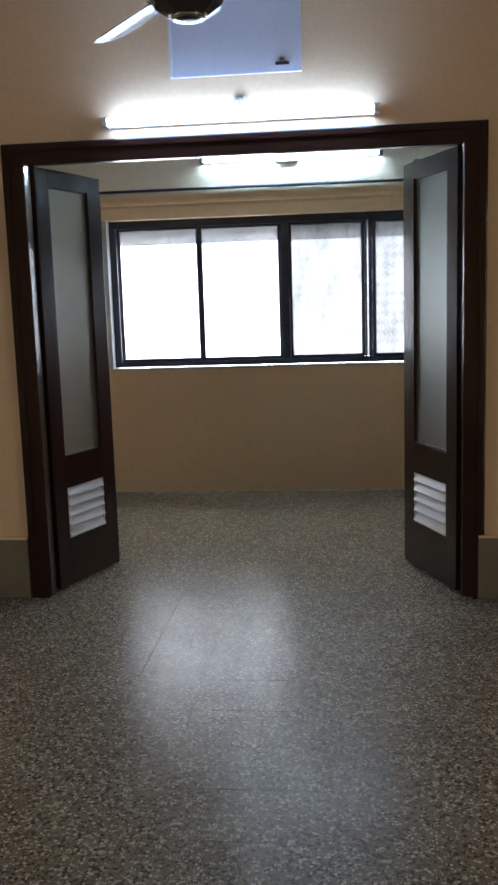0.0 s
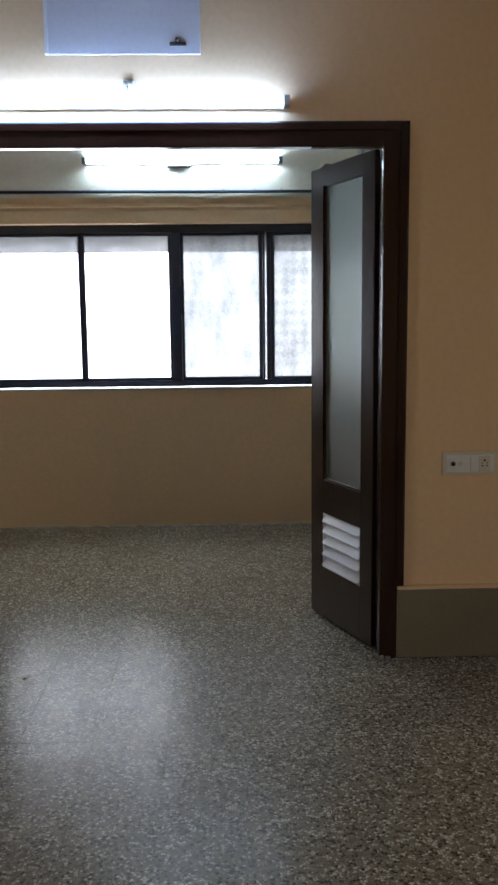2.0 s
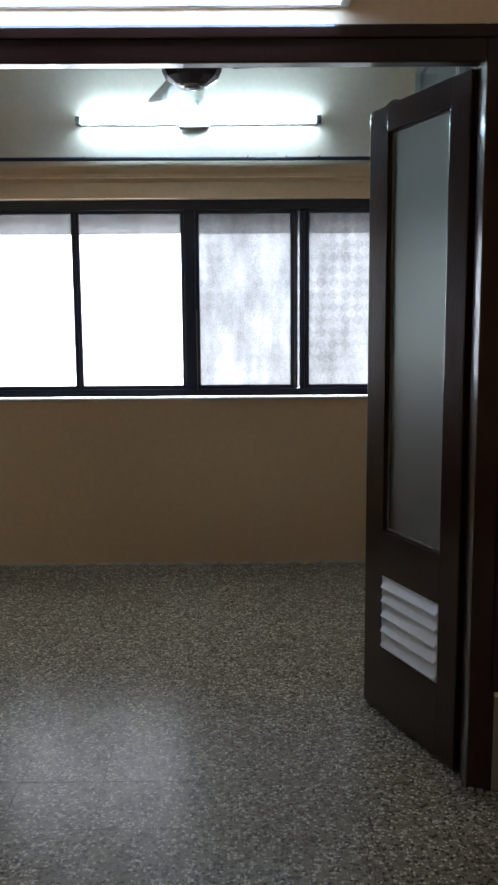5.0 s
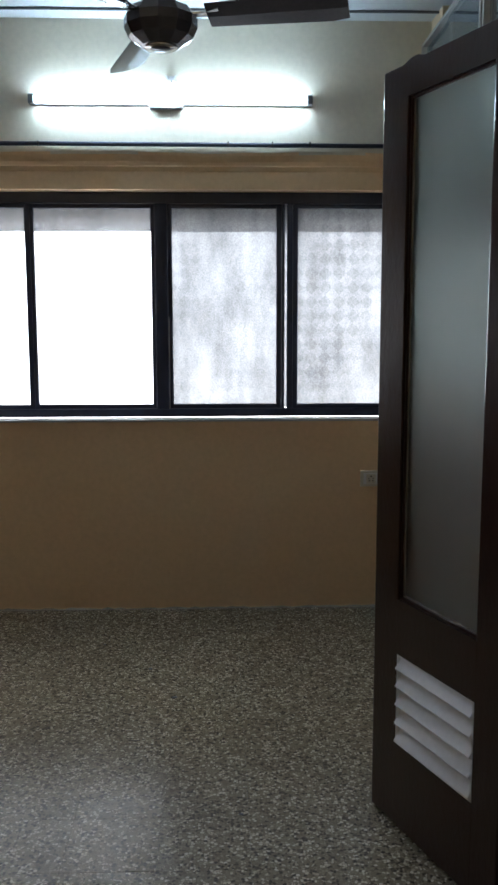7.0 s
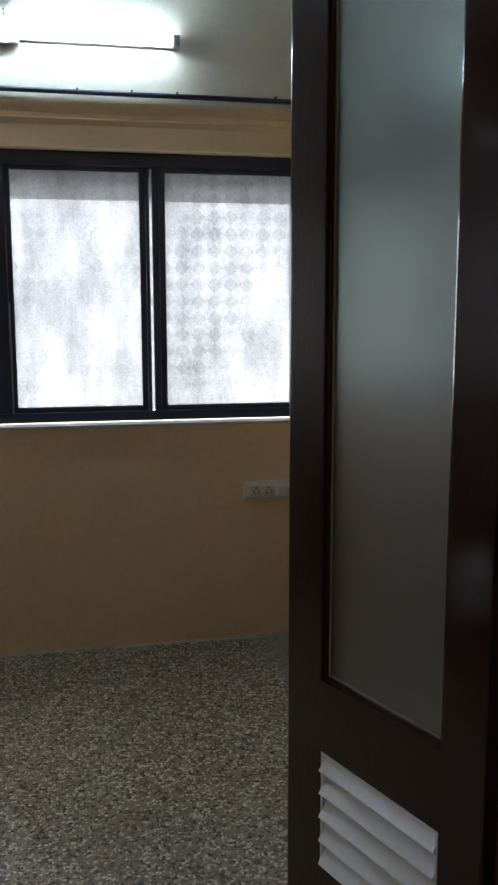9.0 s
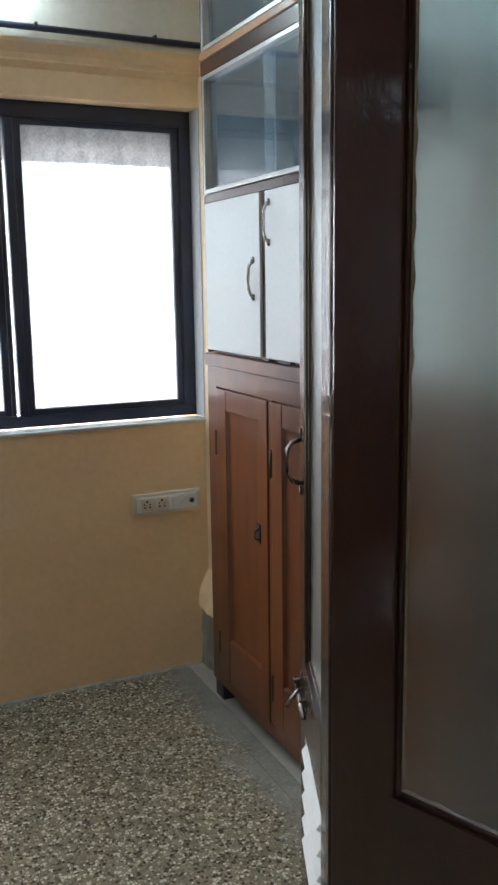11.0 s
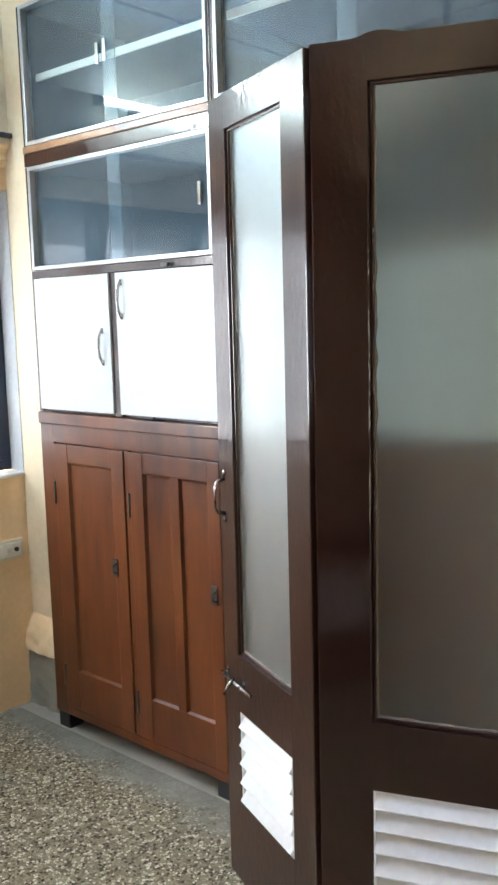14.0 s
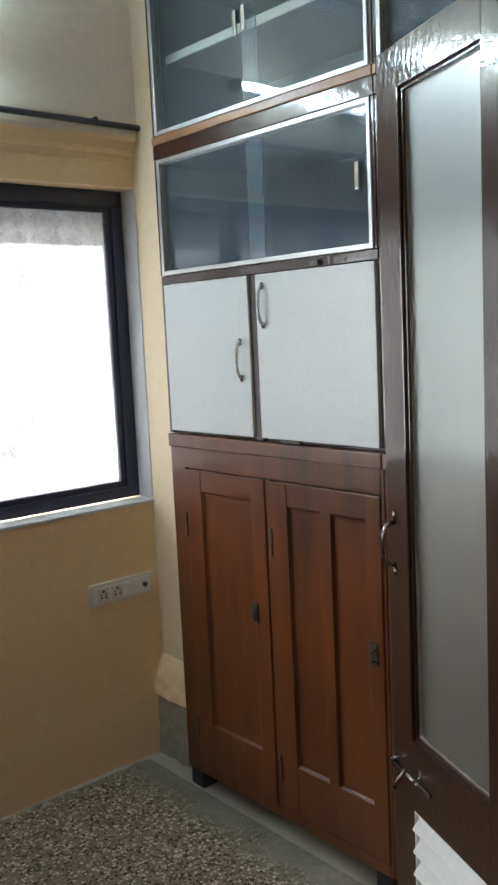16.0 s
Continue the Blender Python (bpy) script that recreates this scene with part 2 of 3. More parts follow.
PANE_CLEAN = figured_glass("figured_glass", 0.88, 0.85, 1.0, 0.93)
PANE_DUSTY = figured_glass("dusty_figured_glass", 0.66, 0.55, 0.54, 0.87)


def glowing(name, colour, strength):
    m, nt, b = nodes_of(name)
    b.inputs["Emission Color"].default_value, b.inputs["Emission Strength"].default_value = (*colour, 1), strength
    b.inputs["Base Color"].default_value = (0.8, 0.8, 0.8, 1)
    return m


GLOW_NEAR = glowing("lit_tube_near", (0.48, 0.65, 1.0), TUBE_NEAR)
GLOW_FAR = glowing("lit_tube_far", (0.68, 0.86, 0.96), TUBE_FAR)


# ---- mesh helpers ----
def box(bm, x0, x1, y0, y1, z0, z1, m=None):
    vs = [bm.verts.new((x, y, z)) for x in (x0, x1) for y in (y0, y1) for z in (z0, z1)]
    for f in ((0, 1, 3, 2), (4, 6, 7, 5), (0, 4, 5, 1), (2, 3, 7, 6), (0, 2, 6, 4), (1, 5, 7, 3)):
        bm.faces.new([vs[i] for i in f])
    if m is not None:
        bmesh.ops.transform(bm, matrix=m, verts=vs)
    return bm


def boxed(*spans, bevel=0.0, seg=2, m=None):
    bm = bmesh.new()
    for s in spans:
        box(bm, *s, m=m)
    bmesh.ops.recalc_face_normals(bm, faces=bm.faces)
    if bevel:
        bmesh.ops.bevel(bm, geom=bm.edges[:], offset=bevel, segments=seg, affect="EDGES", profile=0.6)
    return bm


def tube(bm, pts, r, n=10):
    """A round rod along a line of points."""
    rings, pts = [], [Vector(p) for p in pts]
    for i, p in enumerate(pts):
        d = (pts[min(i + 1, len(pts) - 1)] - pts[max(i - 1, 0)]).normalized()
        q = d.to_track_quat("Z", "Y")
        rings.append([bm.verts.new(p + q @ Vector((r * math.cos(2 * math.pi * k / n), r * math.sin(2 * math.pi * k / n), 0))) for k in range(n)])
    for a, b in zip(rings, rings[1:]):
        for k in range(n):
            bm.faces.new((a[k], a[(k + 1) % n], b[(k + 1) % n], b[k]))
    bm.faces.new(rings[0][::-1])
    bm.faces.new(rings[-1])
    return bm


def lathe(bm, profile, n=32, m=None):
    """Turn (radius, height) pairs about z."""
    rings = [[bm.verts.new((r * math.cos(2 * math.pi * k / n), r * math.sin(2 * math.pi * k / n), z)) for k in range(n)] for r, z in profile]
    for a, b in zip(rings, rings[1:]):
        for k in range(n):
            bm.faces.new((a[k], a[(k + 1) % n], b[(k + 1) % n], b[k]))
    bm.faces.new(rings[0][::-1])
    bm.faces.new(rings[-1])
    if m is not None:
        bmesh.ops.transform(bm, matrix=m, verts=bm.verts[:])
    bmesh.ops.recalc_face_normals(bm, faces=bm.faces)
    return bm


def linked(name, bm, material, smooth=False):
    me = bpy.data.meshes.new(name)
    bm.to_mesh(me)
    bm.free()
    me.materials.append(material)
    if smooth:
        me.polygons.foreach_set("use_smooth", [True] * len(me.polygons))
    return new(name, me)


def part(name, bm, material, parent, label="", smooth=False):
    ob = linked(name, bm, material, smooth)
    ob.parent = parent
    return tagged(ob, label)


def thing(name, m, label, category, group=""):
    ob = new(name)
    ob.matrix_world = m
    ob.empty_display_size = 0.1
    return tagged(ob, label, category, group)


def structure(name, bm, material, label, category):
    return tagged(linked(name, bm, material), label, category, kind="structure")


# two added warm fill lamps, unseen, in openings of the front room's side walls
side = bpy.data.lights.new("fill_light", "AREA")
side.shape, side.size, side.size_y, side.energy, side.color = "RECTANGLE", 2.0, 0.85, FILL_RIGHT, (1.0, 0.80, 0.54)
new("fill_light", side).matrix_world = pose(3.10, -2.25, 1.05, 0, 90, 0)
other = bpy.data.lights.new("fill_light", "AREA")
other.shape, other.size, other.size_y, other.energy, other.color = "RECTANGLE", 2.0, 0.85, FILL_LEFT, (1.0, 0.88, 0.70)
new("fill_light", other).matrix_world = pose(-2.50, -2.25, 1.05, 0, -90, 0)


# ---- the shell ----
CEIL, FAR_Y, RIGHT_X, LEFT_X = 2.72, 2.385, 1.765, -1.35
FRONT_L, FRONT_R, FRONT_BACK = -2.4, 3.0, -5.6
FX0, FX1, FTOP = -0.58, 1.548, 2.10          # outer edges of the door frame
structure("wall_partition", boxed((FRONT_L, FX0, 0, 0.12, 0, CEIL), (FX1, FRONT_R, 0, 0.12, 0, CEIL), (FX0, FX1, 0, 0.12, FTOP, CEIL)), WALL, "cream painted partition wall round a wide doorway", "wall")
WX0, WX1, WZ0, WZ1 = -0.745, 1.765, 0.93, 1.99  # window opening
structure("wall_window", boxed((LEFT_X, WX0, FAR_Y, FAR_Y + 0.2, 0, 2.07), (WX1, 2.6, FAR_Y, FAR_Y + 0.2, 0, 2.07), (WX0, WX1, FAR_Y, FAR_Y + 0.2, 0, WZ0 - 0.012),
          (WX0, WX1, FAR_Y, FAR_Y + 0.2, WZ1, 2.07)), WALL, "yellow cream wall below and beside the window", "wall")


def lintel_beam():
    """Beam over the window; its lower edge is a hand-plastered slope with a wavy arris and a thin ridge."""
    bm, rows, n = bmesh.new(), [], 130
    for i in range(n + 1):
        x = LEFT_X + (2.6 - LEFT_X) * i / n
        wave = 0.010 * noise.noise((x * 1.7, 0.3, 0)) + 0.005 * noise.noise((x * 6, 4.1, 0))
        dip = 0.003 * noise.noise((x * 9, 8.2, 0))
        prof = ((FAR_Y - 0.035, CEIL), (FAR_Y - 0.035, 2.150 + wave), (FAR_Y - 0.030, 2.138 + wave), (FAR_Y - 0.012 + dip, 2.112 + wave * 0.6),
                (FAR_Y - 0.010 + dip, 2.096), (FAR_Y - 0.016 + dip, 2.089), (FAR_Y - 0.004, 2.074), (FAR_Y, 2.07), (FAR_Y + 0.2, 2.07), (FAR_Y + 0.2, CEIL))
        rows.append([bm.verts.new((x, y, z)) for y, z in prof])
    for a, b in zip(rows, rows[1:]):
        for k in range(len(a)):
            bm.faces.new((a[k], a[(k + 1) % len(a)], b[(k + 1) % len(a)], b[k]))
    bm.faces.new(rows[0])
    bm.faces.new(rows[-1][::-1])
    bmesh.ops.recalc_face_normals(bm, faces=bm.faces)
    for f in bm.faces:
        f.material_index = 1 if f.calc_center_median().z < 2.145 else 0
    beam = structure("beam_window", bm, PALE, "off-white lintel beam with an uneven cream lower edge", "beam")
    beam.data.materials.append(WALL)


lintel_beam()
structure("pilaster", boxed((LEFT_X, -0.81, FAR_Y - 0.035, FAR_Y, 0, 2.07), bevel=0.004), WALL, "cream pilaster beside the window", "wall")
# unseen wall; dark wood added to dim reflections in the door leaves and bounce
structure("wall_left", boxed((LEFT_X - 0.12, LEFT_X, 0.12, FAR_Y + 0.2, 0, CEIL)), WOOD, "unseen side wall of the far room, given dark teak to dim reflections", "wall")
structure("wall_right", boxed((RIGHT_X, 2.6, 2.15, FAR_Y, 0, CEIL)), CREAM, "cream return wall between cupboard and window", "wall")
structure("wall_niche", boxed((2.2, 2.6, 0.12, 2.15, 0, CEIL)), WALL, "wall behind the built-in cupboard", "wall")
# the openings in both unseen side walls are added to hold the fill lamps
structure("wall_front_left", boxed((FRONT_L - 0.12, FRONT_L, FRONT_BACK, -2.7, 0, CEIL), (FRONT_L - 0.12, FRONT_L, -1.8, 0.12, 0, CEIL), (FRONT_L - 0.12, FRONT_L, -2.7, -1.8, 2.1, CEIL)), WALL, "cream side wall of the front room", "wall")
structure("wall_front_right", boxed((FRONT_R, FRONT_R + 0.12, FRONT_BACK, -2.7, 0, CEIL), (FRONT_R, FRONT_R + 0.12, -1.8, 0.12, 0, CEIL), (FRONT_R, FRONT_R + 0.12, -2.7, -1.8, 2.1, CEIL)), WALL, "cream side wall of the front room", "wall")
structure("wall_front_back", boxed((FRONT_L - 0.12, FRONT_R + 0.12, FRONT_BACK - 0.12, FRONT_BACK, 0, CEIL)), WALL, "cream back wall of the front room", "wall")
structure("ceiling", boxed((FRONT_L - 0.12, FRONT_R + 0.12, FRONT_BACK - 0.12, FAR_Y + 0.2, CEIL, CEIL + 0.12)), CEILING, "bluish white distempered ceiling", "ceiling")
for nm, a, b in (("skirting_left", FRONT_L, FX0 - 0.004), ("skirting_right", FX1 - 0.028, FRONT_R)):
    structure(nm, boxed((a, b, -0.026, 0, 0.002, 0.288), bevel=0.004), SKIRTING, "grey stone skirting with a cream top edge", "skirting")
    structure(nm.replace("skirting", "skirting_cap"), boxed((a, b, -0.029, 0, 0.288, 0.302), bevel=0.004), WALL, "cream painted ledge on top of the skirting", "trim")


def corner_plinth(name, z0, z1, deep0, deep1, rough, material, label, category):
    """A rough patch on the return wall beside the cupboard, thicker at z0 than at z1."""
    bm, rows, ny, nz = bmesh.new(), [], 14, 12
    for i in range(nz + 1):
        f = i / nz
        z = z0 + (z1 - z0) * f
        row = []
        for j in range(ny + 1):
            y = 2.152 + (FAR_Y - 0.002 - 2.152) * j / ny
            d = deep0 + (deep1 - deep0) * f * f + rough * noise.noise((y * 22, z * 22, 3.0)) * (1 - 0.6 * f)
            row.append(bm.verts.new((RIGHT_X - max(d, 0.001), y, z + 0.4 * rough * noise.noise((y * 30, z, 7.0)) * (i > 0))))
        rows.append(row)
    for a, b in zip(rows, rows[1:]):
        for k in range(ny):
            bm.faces.new((a[k], a[k + 1], b[k + 1], b[k]))
    ext = bmesh.ops.extrude_face_region(bm, geom=bm.faces[:])
    for v in (g for g in ext["geom"] if isinstance(g, bmesh.types.BMVert)):
        v.co.x = RIGHT_X + 0.01
    bmesh.ops.recalc_face_normals(bm, faces=bm.faces)
    structure(name, bm, material, label, category)


corner_plinth("skirting_corner", 0.001, 0.235, 0.034, 0.030, 0.010, CEMENT, "patched bare cement skirting in the corner", "skirting")
corner_plinth("skirting_cap_corner", 0.225, 0.365, 0.043, 0.001, 0.010, WALL, "lumpy cream plaster over the corner skirting", "trim")


def doorway_frame():
    """Stepped timber frame: two jambs and a head, each with a raised outer band."""
    f = tagged(new("door_frame"), "glossy dark brown timber frame of the wide doorway", "door frame", kind="structure")
    for side, x0, x1 in (("l", FX0, FX0 + 0.1), ("r", FX1 - 0.1, FX1)):
        part("jamb", boxed((x0, x1, -0.02, 0.065, 0, FTOP), bevel=0.005), BROWN, f)
        edge = (x0 + 0.006, x0 + 0.036) if side == "l" else (x1 - 0.036, x1 - 0.006)
        part("moulding", boxed((*edge, -0.03, -0.018, 0.304, FTOP - 0.006), bevel=0.004), BROWN, f)
    part("head", boxed((FX0 + 0.1, FX1 - 0.1, -0.02, 0.03, 2.006, FTOP), bevel=0.005), BROWN, f)
    part("rebate", boxed((FX0 + 0.1, FX1 - 0.1, 0.031, 0.065, 2.03, FTOP), bevel=0.003), BROWN, f)
    part("moulding", boxed((FX0 + 0.036, FX1 - 0.036, -0.03, -0.018, FTOP - 0.036, FTOP - 0.006), bevel=0.004), BROWN, f)


doorway_frame()


def putty_line(a, b, inward, side):
    """A ragged fillet of putty along the edge of a pane, from a to b, spreading inward over the glass."""
    a, b, inward, out = Vector(a), Vector(b), Vector(inward), Vector((0, side * 0.0022, 0))
    bm, rows, n = bmesh.new(), [], max(8, int((b - a).length / 0.012))
    for i in range(n + 1):
        p = a.lerp(b, i / n)
        wide = max(0.0012, 0.0045 + 0.0045 * noise.noise((p.x * 40 + side * 7, p.z * 28, 2.0)))
        rows.append([bm.verts.new(q) for q in (p - out * 0.2, p + out, p + inward * wide * 0.5 + out * 0.7, p + inward * wide - out * 0.2)])
    for p, q in zip(rows, rows[1:]):
        for k in range(4):
            bm.faces.new((p[k], p[(k + 1) % 4], q[(k + 1) % 4], q[k]))
    bm.faces.new(rows[0]), bm.faces.new(rows[-1][::-1])
    bmesh.ops.recalc_face_normals(bm, faces=bm.faces)
    return bm


def door_leaf(a, b, side, stile_a, stile_b, label):
    """A folding leaf from hinge end a to free end b (plan), its seen face on the given side (+1: left of a-b)."""
    a, b = Vector(a), Vector(b)
    w, ang = (b - a).length, math.degrees(math.atan2(b.y - a.y, b.x - a.x))
    leaf = thing("folding_door_leaf", pose(a.x, a.y, 0, 0, 0, ang), label, "door", "folding doors")
    th = 0.036
    y0, y1 = (-th, 0) if side > 0 else (0, th)
    z0, z1 = 0.012, 2.016
    g0, g1 = stile_a, w - stile_b
    for x0, x1 in ((0, g0), (g1, w)):
        part("stile", boxed((x0, x1, y0, y1, z0, z1), bevel=0.004), BROWN, leaf)
    for r0, r1 in ((z0, 0.245), (0.498, 0.649), (1.936, z1)):
        part("rail", boxed((g0 - 0.005, g1 + 0.005, y0 - 0.0005, y1 + 0.0005, r0, r1), bevel=0.0009), BROWN, leaf)
    mid = (y0 + y1) / 2
    part("glass_pane", boxed((g0 + 0.001, g1 - 0.001, mid - 0.003, mid + 0.003, 0.651, 1.934)), FROSTED, leaf, "frosted glass pane with a putty line").visible_shadow = False
    for x0, x1, s0, s1 in ((g0, g0 + 0.007, 0.649, 1.936), (g1 - 0.007, g1, 0.649, 1.936), (g0 + 0.007, g1 - 0.007, 0.649, 0.657), (g0 + 0.007, g1 - 0.007, 1.929, 1.936)):
        yy = (mid + 0.003, mid + 0.011) if side > 0 else (mid - 0.011, mid - 0.003)
        part("beading", boxed((x0, x1, *yy, s0, s1), bevel=0.002), BROWN, leaf)
    face = mid + 0.0034 * side
    for x0, x1, s0, s1 in ((g0 + 0.006, g0 + 0.006, 0.657, 1.929), (g1 - 0.006, g1 - 0.006, 0.657, 1.929), (g0 + 0.007, g1 - 0.007, 0.656, 0.656)):
        part("putty", putty_line((x0, face, s0), (x1, face, s1), (1 if x0 < w / 2 else -1, 0, 0) if x0 == x1 else (0, 0, 1), side), PUTTY, leaf, "ragged line of old putty on the glass")
    n = 5
    pitch = (0.498 - 0.245) / n
    lining = part("louvre_lining", boxed((g0 + 0.0005, g0 + 0.005, y0 + 0.001, y1 - 0.0005, 0.246, 0.497), (g1 - 0.005, g1 - 0.0005, y0 + 0.001, y1 - 0.0005, 0.246, 0.497),
                  (g0 + 0.005, g1 - 0.005, y0 + 0.001, y1 - 0.0005, 0.246, 0.250), (g0 + 0.005, g1 - 0.005, y0 + 0.001, y1 - 0.0005, 0.493, 0.497)), WHITE, leaf, "white painted louvre lining")
    for k in range(n):
        bm = boxed((g0 + 0.003, g1 - 0.003, -0.008, 0.008, -0.028, 0.028), bevel=0.002,
                   m=pose(0, mid + 0.004 * side, 0.252 + pitch * (k + 0.46), (33 if side > 0 else -33), random.uniform(-0.4, 0.4), 0))
        part("louvre_slat", bm, WHITE, leaf, "white painted louvre slat")
    return leaf


A0, A1, B0, B1 = (1.433, 0.075), (1.235, 0.586), (1.241, 0.604), (1.421, 1.030)
leaf_a = door_leaf(A0, A1, 1, 0.100, 0.117, "dark brown door leaf hinged to frame, frosted glass over white louvres")
WA = (Vector(A1) - Vector(A0)).length
bm, rows = bmesh.new(), []
for k in range(13):
    f = k / 12
    h = 0.010 * math.sin(math.pi * f) ** 1.5 + 0.0012 * noise.noise((f * 5, 1, 1))
    rows.append([bm.verts.new((WA - 0.185 + 0.10 * f, y, z)) for y, z in ((-0.033, 2.012), (-0.033, 2.0163 + h), (-0.003, 2.0163 + h), (-0.003, 2.012))])
for p, q in zip(rows, rows[1:]):
    for k in range(4):
        bm.faces.new((p[k], p[(k + 1) % 4], q[(k + 1) % 4], q[k]))
bm.faces.new(rows[0]), bm.faces.new(rows[-1][::-1])
bmesh.ops.recalc_face_normals(bm, faces=bm.faces)
part("paint_lump", bm, BROWN, leaf_a, "hump of old paint on the top edge")
leaf_b = door_leaf(B0, B1, 1, 0.102, 0.087, "dark brown folded door leaf with handle and tower bolt")
C0, C1, D1 = (-0.466, 0.075), (-0.290, 0.555), (-0.46, 0.985)
leaf_c = door_leaf(C0, C1, -1, 0.100, 0.112, "dark brown door leaf beside frame, frosted glass over white louvres")
leaf_d = door_leaf((-0.296, 0.573), D1, -1, 0.100, 0.090, "dark brown folded outer door leaf behind the other one")


def pull_handle(name, parent, x, z0, z1, material, out=0.034, r=0.005, y=0.0):
    h = part(name, tube(tube(tube(bmesh.new(), [(x, y, z0), (x, y + out * 0.7, z0 + 0.006), (x, y + out, z0 + 0.02), (x, y + out, z1 - 0.02), (x, y + out * 0.7, z1 - 0.006), (x, y, z1)], r),
             [(x, y, z0 - 0.014), (x, y + 0.004, z0 - 0.014)], r * 1.8), [(x, y, z1 + 0.014), (x, y + 0.004, z1 + 0.014)], r * 1.8), material, parent, "bent metal pull handle", True)
    return h


WB = (Vector(B1) - Vector(B0)).length
pull_handle("handle", leaf_b, WB - 0.034, 1.008, 1.098, STEEL, out=0.028)
bolt = part("tower_bolt", tube(bmesh.new(), [(WB - 0.172, 0.011, 0.574), (WB - 0.006, 0.011, 0.578)], 0.0055, 12), STEEL, leaf_b, "brownish steel tower bolt", True)
part("bolt_knob", tube(bmesh.new(), [(WB - 0.075, 0.010, 0.586), (WB - 0.073, 0.026, 0.566), (WB - 0.070, 0.036, 0.546)], 0.0045), STEEL, bolt, smooth=True)
for x in (WB - 0.118, WB - 0.022):
    part("bolt_strap", boxed((x - 0.004, x + 0.004, 0, 0.018, 0.567, 0.586), bevel=0.003), STEEL, bolt)
    part("bolt_foot", boxed((x - 0.005, x + 0.005, 0, 0.002, 0.554, 0.600), bevel=0.0008), STEEL, bolt)
for z in (0.28, 1.05, 1.8):
    part("hinge", tube(bmesh.new(), [(-0.008, -0.02, z - 0.045), (-0.008, -0.02, z + 0.045)], 0.007), BROWN, leaf_b, smooth=True)
    part("hinge", tube(bmesh.new(), [(-0.006, -0.03, z - 0.045), (-0.006, -0.03, z + 0.045)], 0.007), BROWN, leaf_a, smooth=True)


# ---- window ----
def window():
    w = tagged(new("window_1"), "four-light sliding window with dark frame and patterned glass", "window", kind="structure")
    y0, y1 = 2.462, 2.512
    part("frame", boxed((WX0, WX1, y0, y1, WZ0 + 0.003, 0.972), bevel=0.004), FRAME_BLUE, w)
    part("frame", boxed((WX0, WX1, y0, y1, 1.938, WZ1), bevel=0.004), FRAME_BLUE, w)
    part("frame", boxed((WX0, -0.695, y0, y1, 0.972, 1.938), bevel=0.004), FRAME_BLUE, w)
    part("frame", boxed((1.72, WX1, y0, y1, 0.972, 1.938), bevel=0.004), FRAME_BLUE, w)
    part("mullion", boxed((0.502, 0.562, y0 - 0.004, y1, 0.972, 1.938), bevel=0.004), FRAME_BLUE, w)
    for x0, x1, yy, mat in ((-0.668, -0.107, 2.474, PANE_CLEAN), (-0.066, 0.483, 2.482, PANE_CLEAN), (0.582, 1.079, 2.482, PANE_DUSTY), (1.181, 1.697, 2.474, PANE_DUSTY)):
        sash = part("sash", boxed((x0 - 0.024, x0, yy, yy + 0.022, 0.972, 1.938), (x1, x1 + 0.024, yy, yy + 0.022, 0.972, 1.938),
                    (x0, x1, yy, yy + 0.022, 0.972, 0.993), (x0, x1, yy, yy + 0.022, 1.918, 1.938), bevel=0.002), FRAME_BLUE, w)
        pane = part("pane", boxed((x0, x1, yy + 0.009, yy + 0.013, 0.993, 1.918)), mat, sash, "patterned translucent glass pane")
        pane.visible_shadow = False
    part("sash", boxed((1.104, 1.118, 2.476, 2.496, 0.972, 1.938), (1.129, 1.156, 2.470, 2.496, 0.972, 1.938), bevel=0.002), FRAME_BLUE, w)
    part("pane", boxed((1.103, 1.157, 2.499, 2.503, 0.975, 1.935)), PANE_DUSTY, w, "patterned translucent glass pane").visible_shadow = False
    # bright strip in place of the slit of daylight beside the mullion
    part("interlock", boxed((0.563, 0.567, 2.468, 2.473, 0.974, 1.41), bevel=0.001), ALUMINIUM, w, "aluminium strip standing in for a slit of light at the interlock")
    part("sill", boxed((WX0 - 0.01, WX1 + 0.004, FAR_Y - 0.008, 2.462, WZ0 - 0.012, WZ0), bevel=0.003), MARBLE, w, "grey stone sill strip")
    part("reveal_lining", boxed((WX1 - 0.004, WX1 + 0.006, FAR_Y - 0.003, 2.462, WZ0, WZ1), bevel=0.002), MARBLE, w, "grey stone reveal lining")
    part("reveal_lining", boxed((WX0 - 0.03, WX0 + 0.004, FAR_Y - 0.003, 2.462, WZ0, WZ1), bevel=0.002), MARBLE, w, "grey stone reveal lining")


window()
# outside: the sunshade slab and the bright sky
structure("sunshade", boxed((-1.6, 2.8, 2.60, 2.625, 1.824, 2.3), (-1.6, 2.8, 2.625, 2.70, 2.24, 2.3), bevel=0.004), CONCRETE, "weathered concrete sunshade edge outside the window", "sunshade")
structure("backdrop", boxed((-3.2, 4.2, 3.6, 3.62, -0.5, 3.6)), glowing("bright_sky", (0.95, 0.98, 1.0), DAYLIGHT), "bright hazy daylight outside the window", "backdrop")


# ---- cupboard wall ----
CX = 1.675


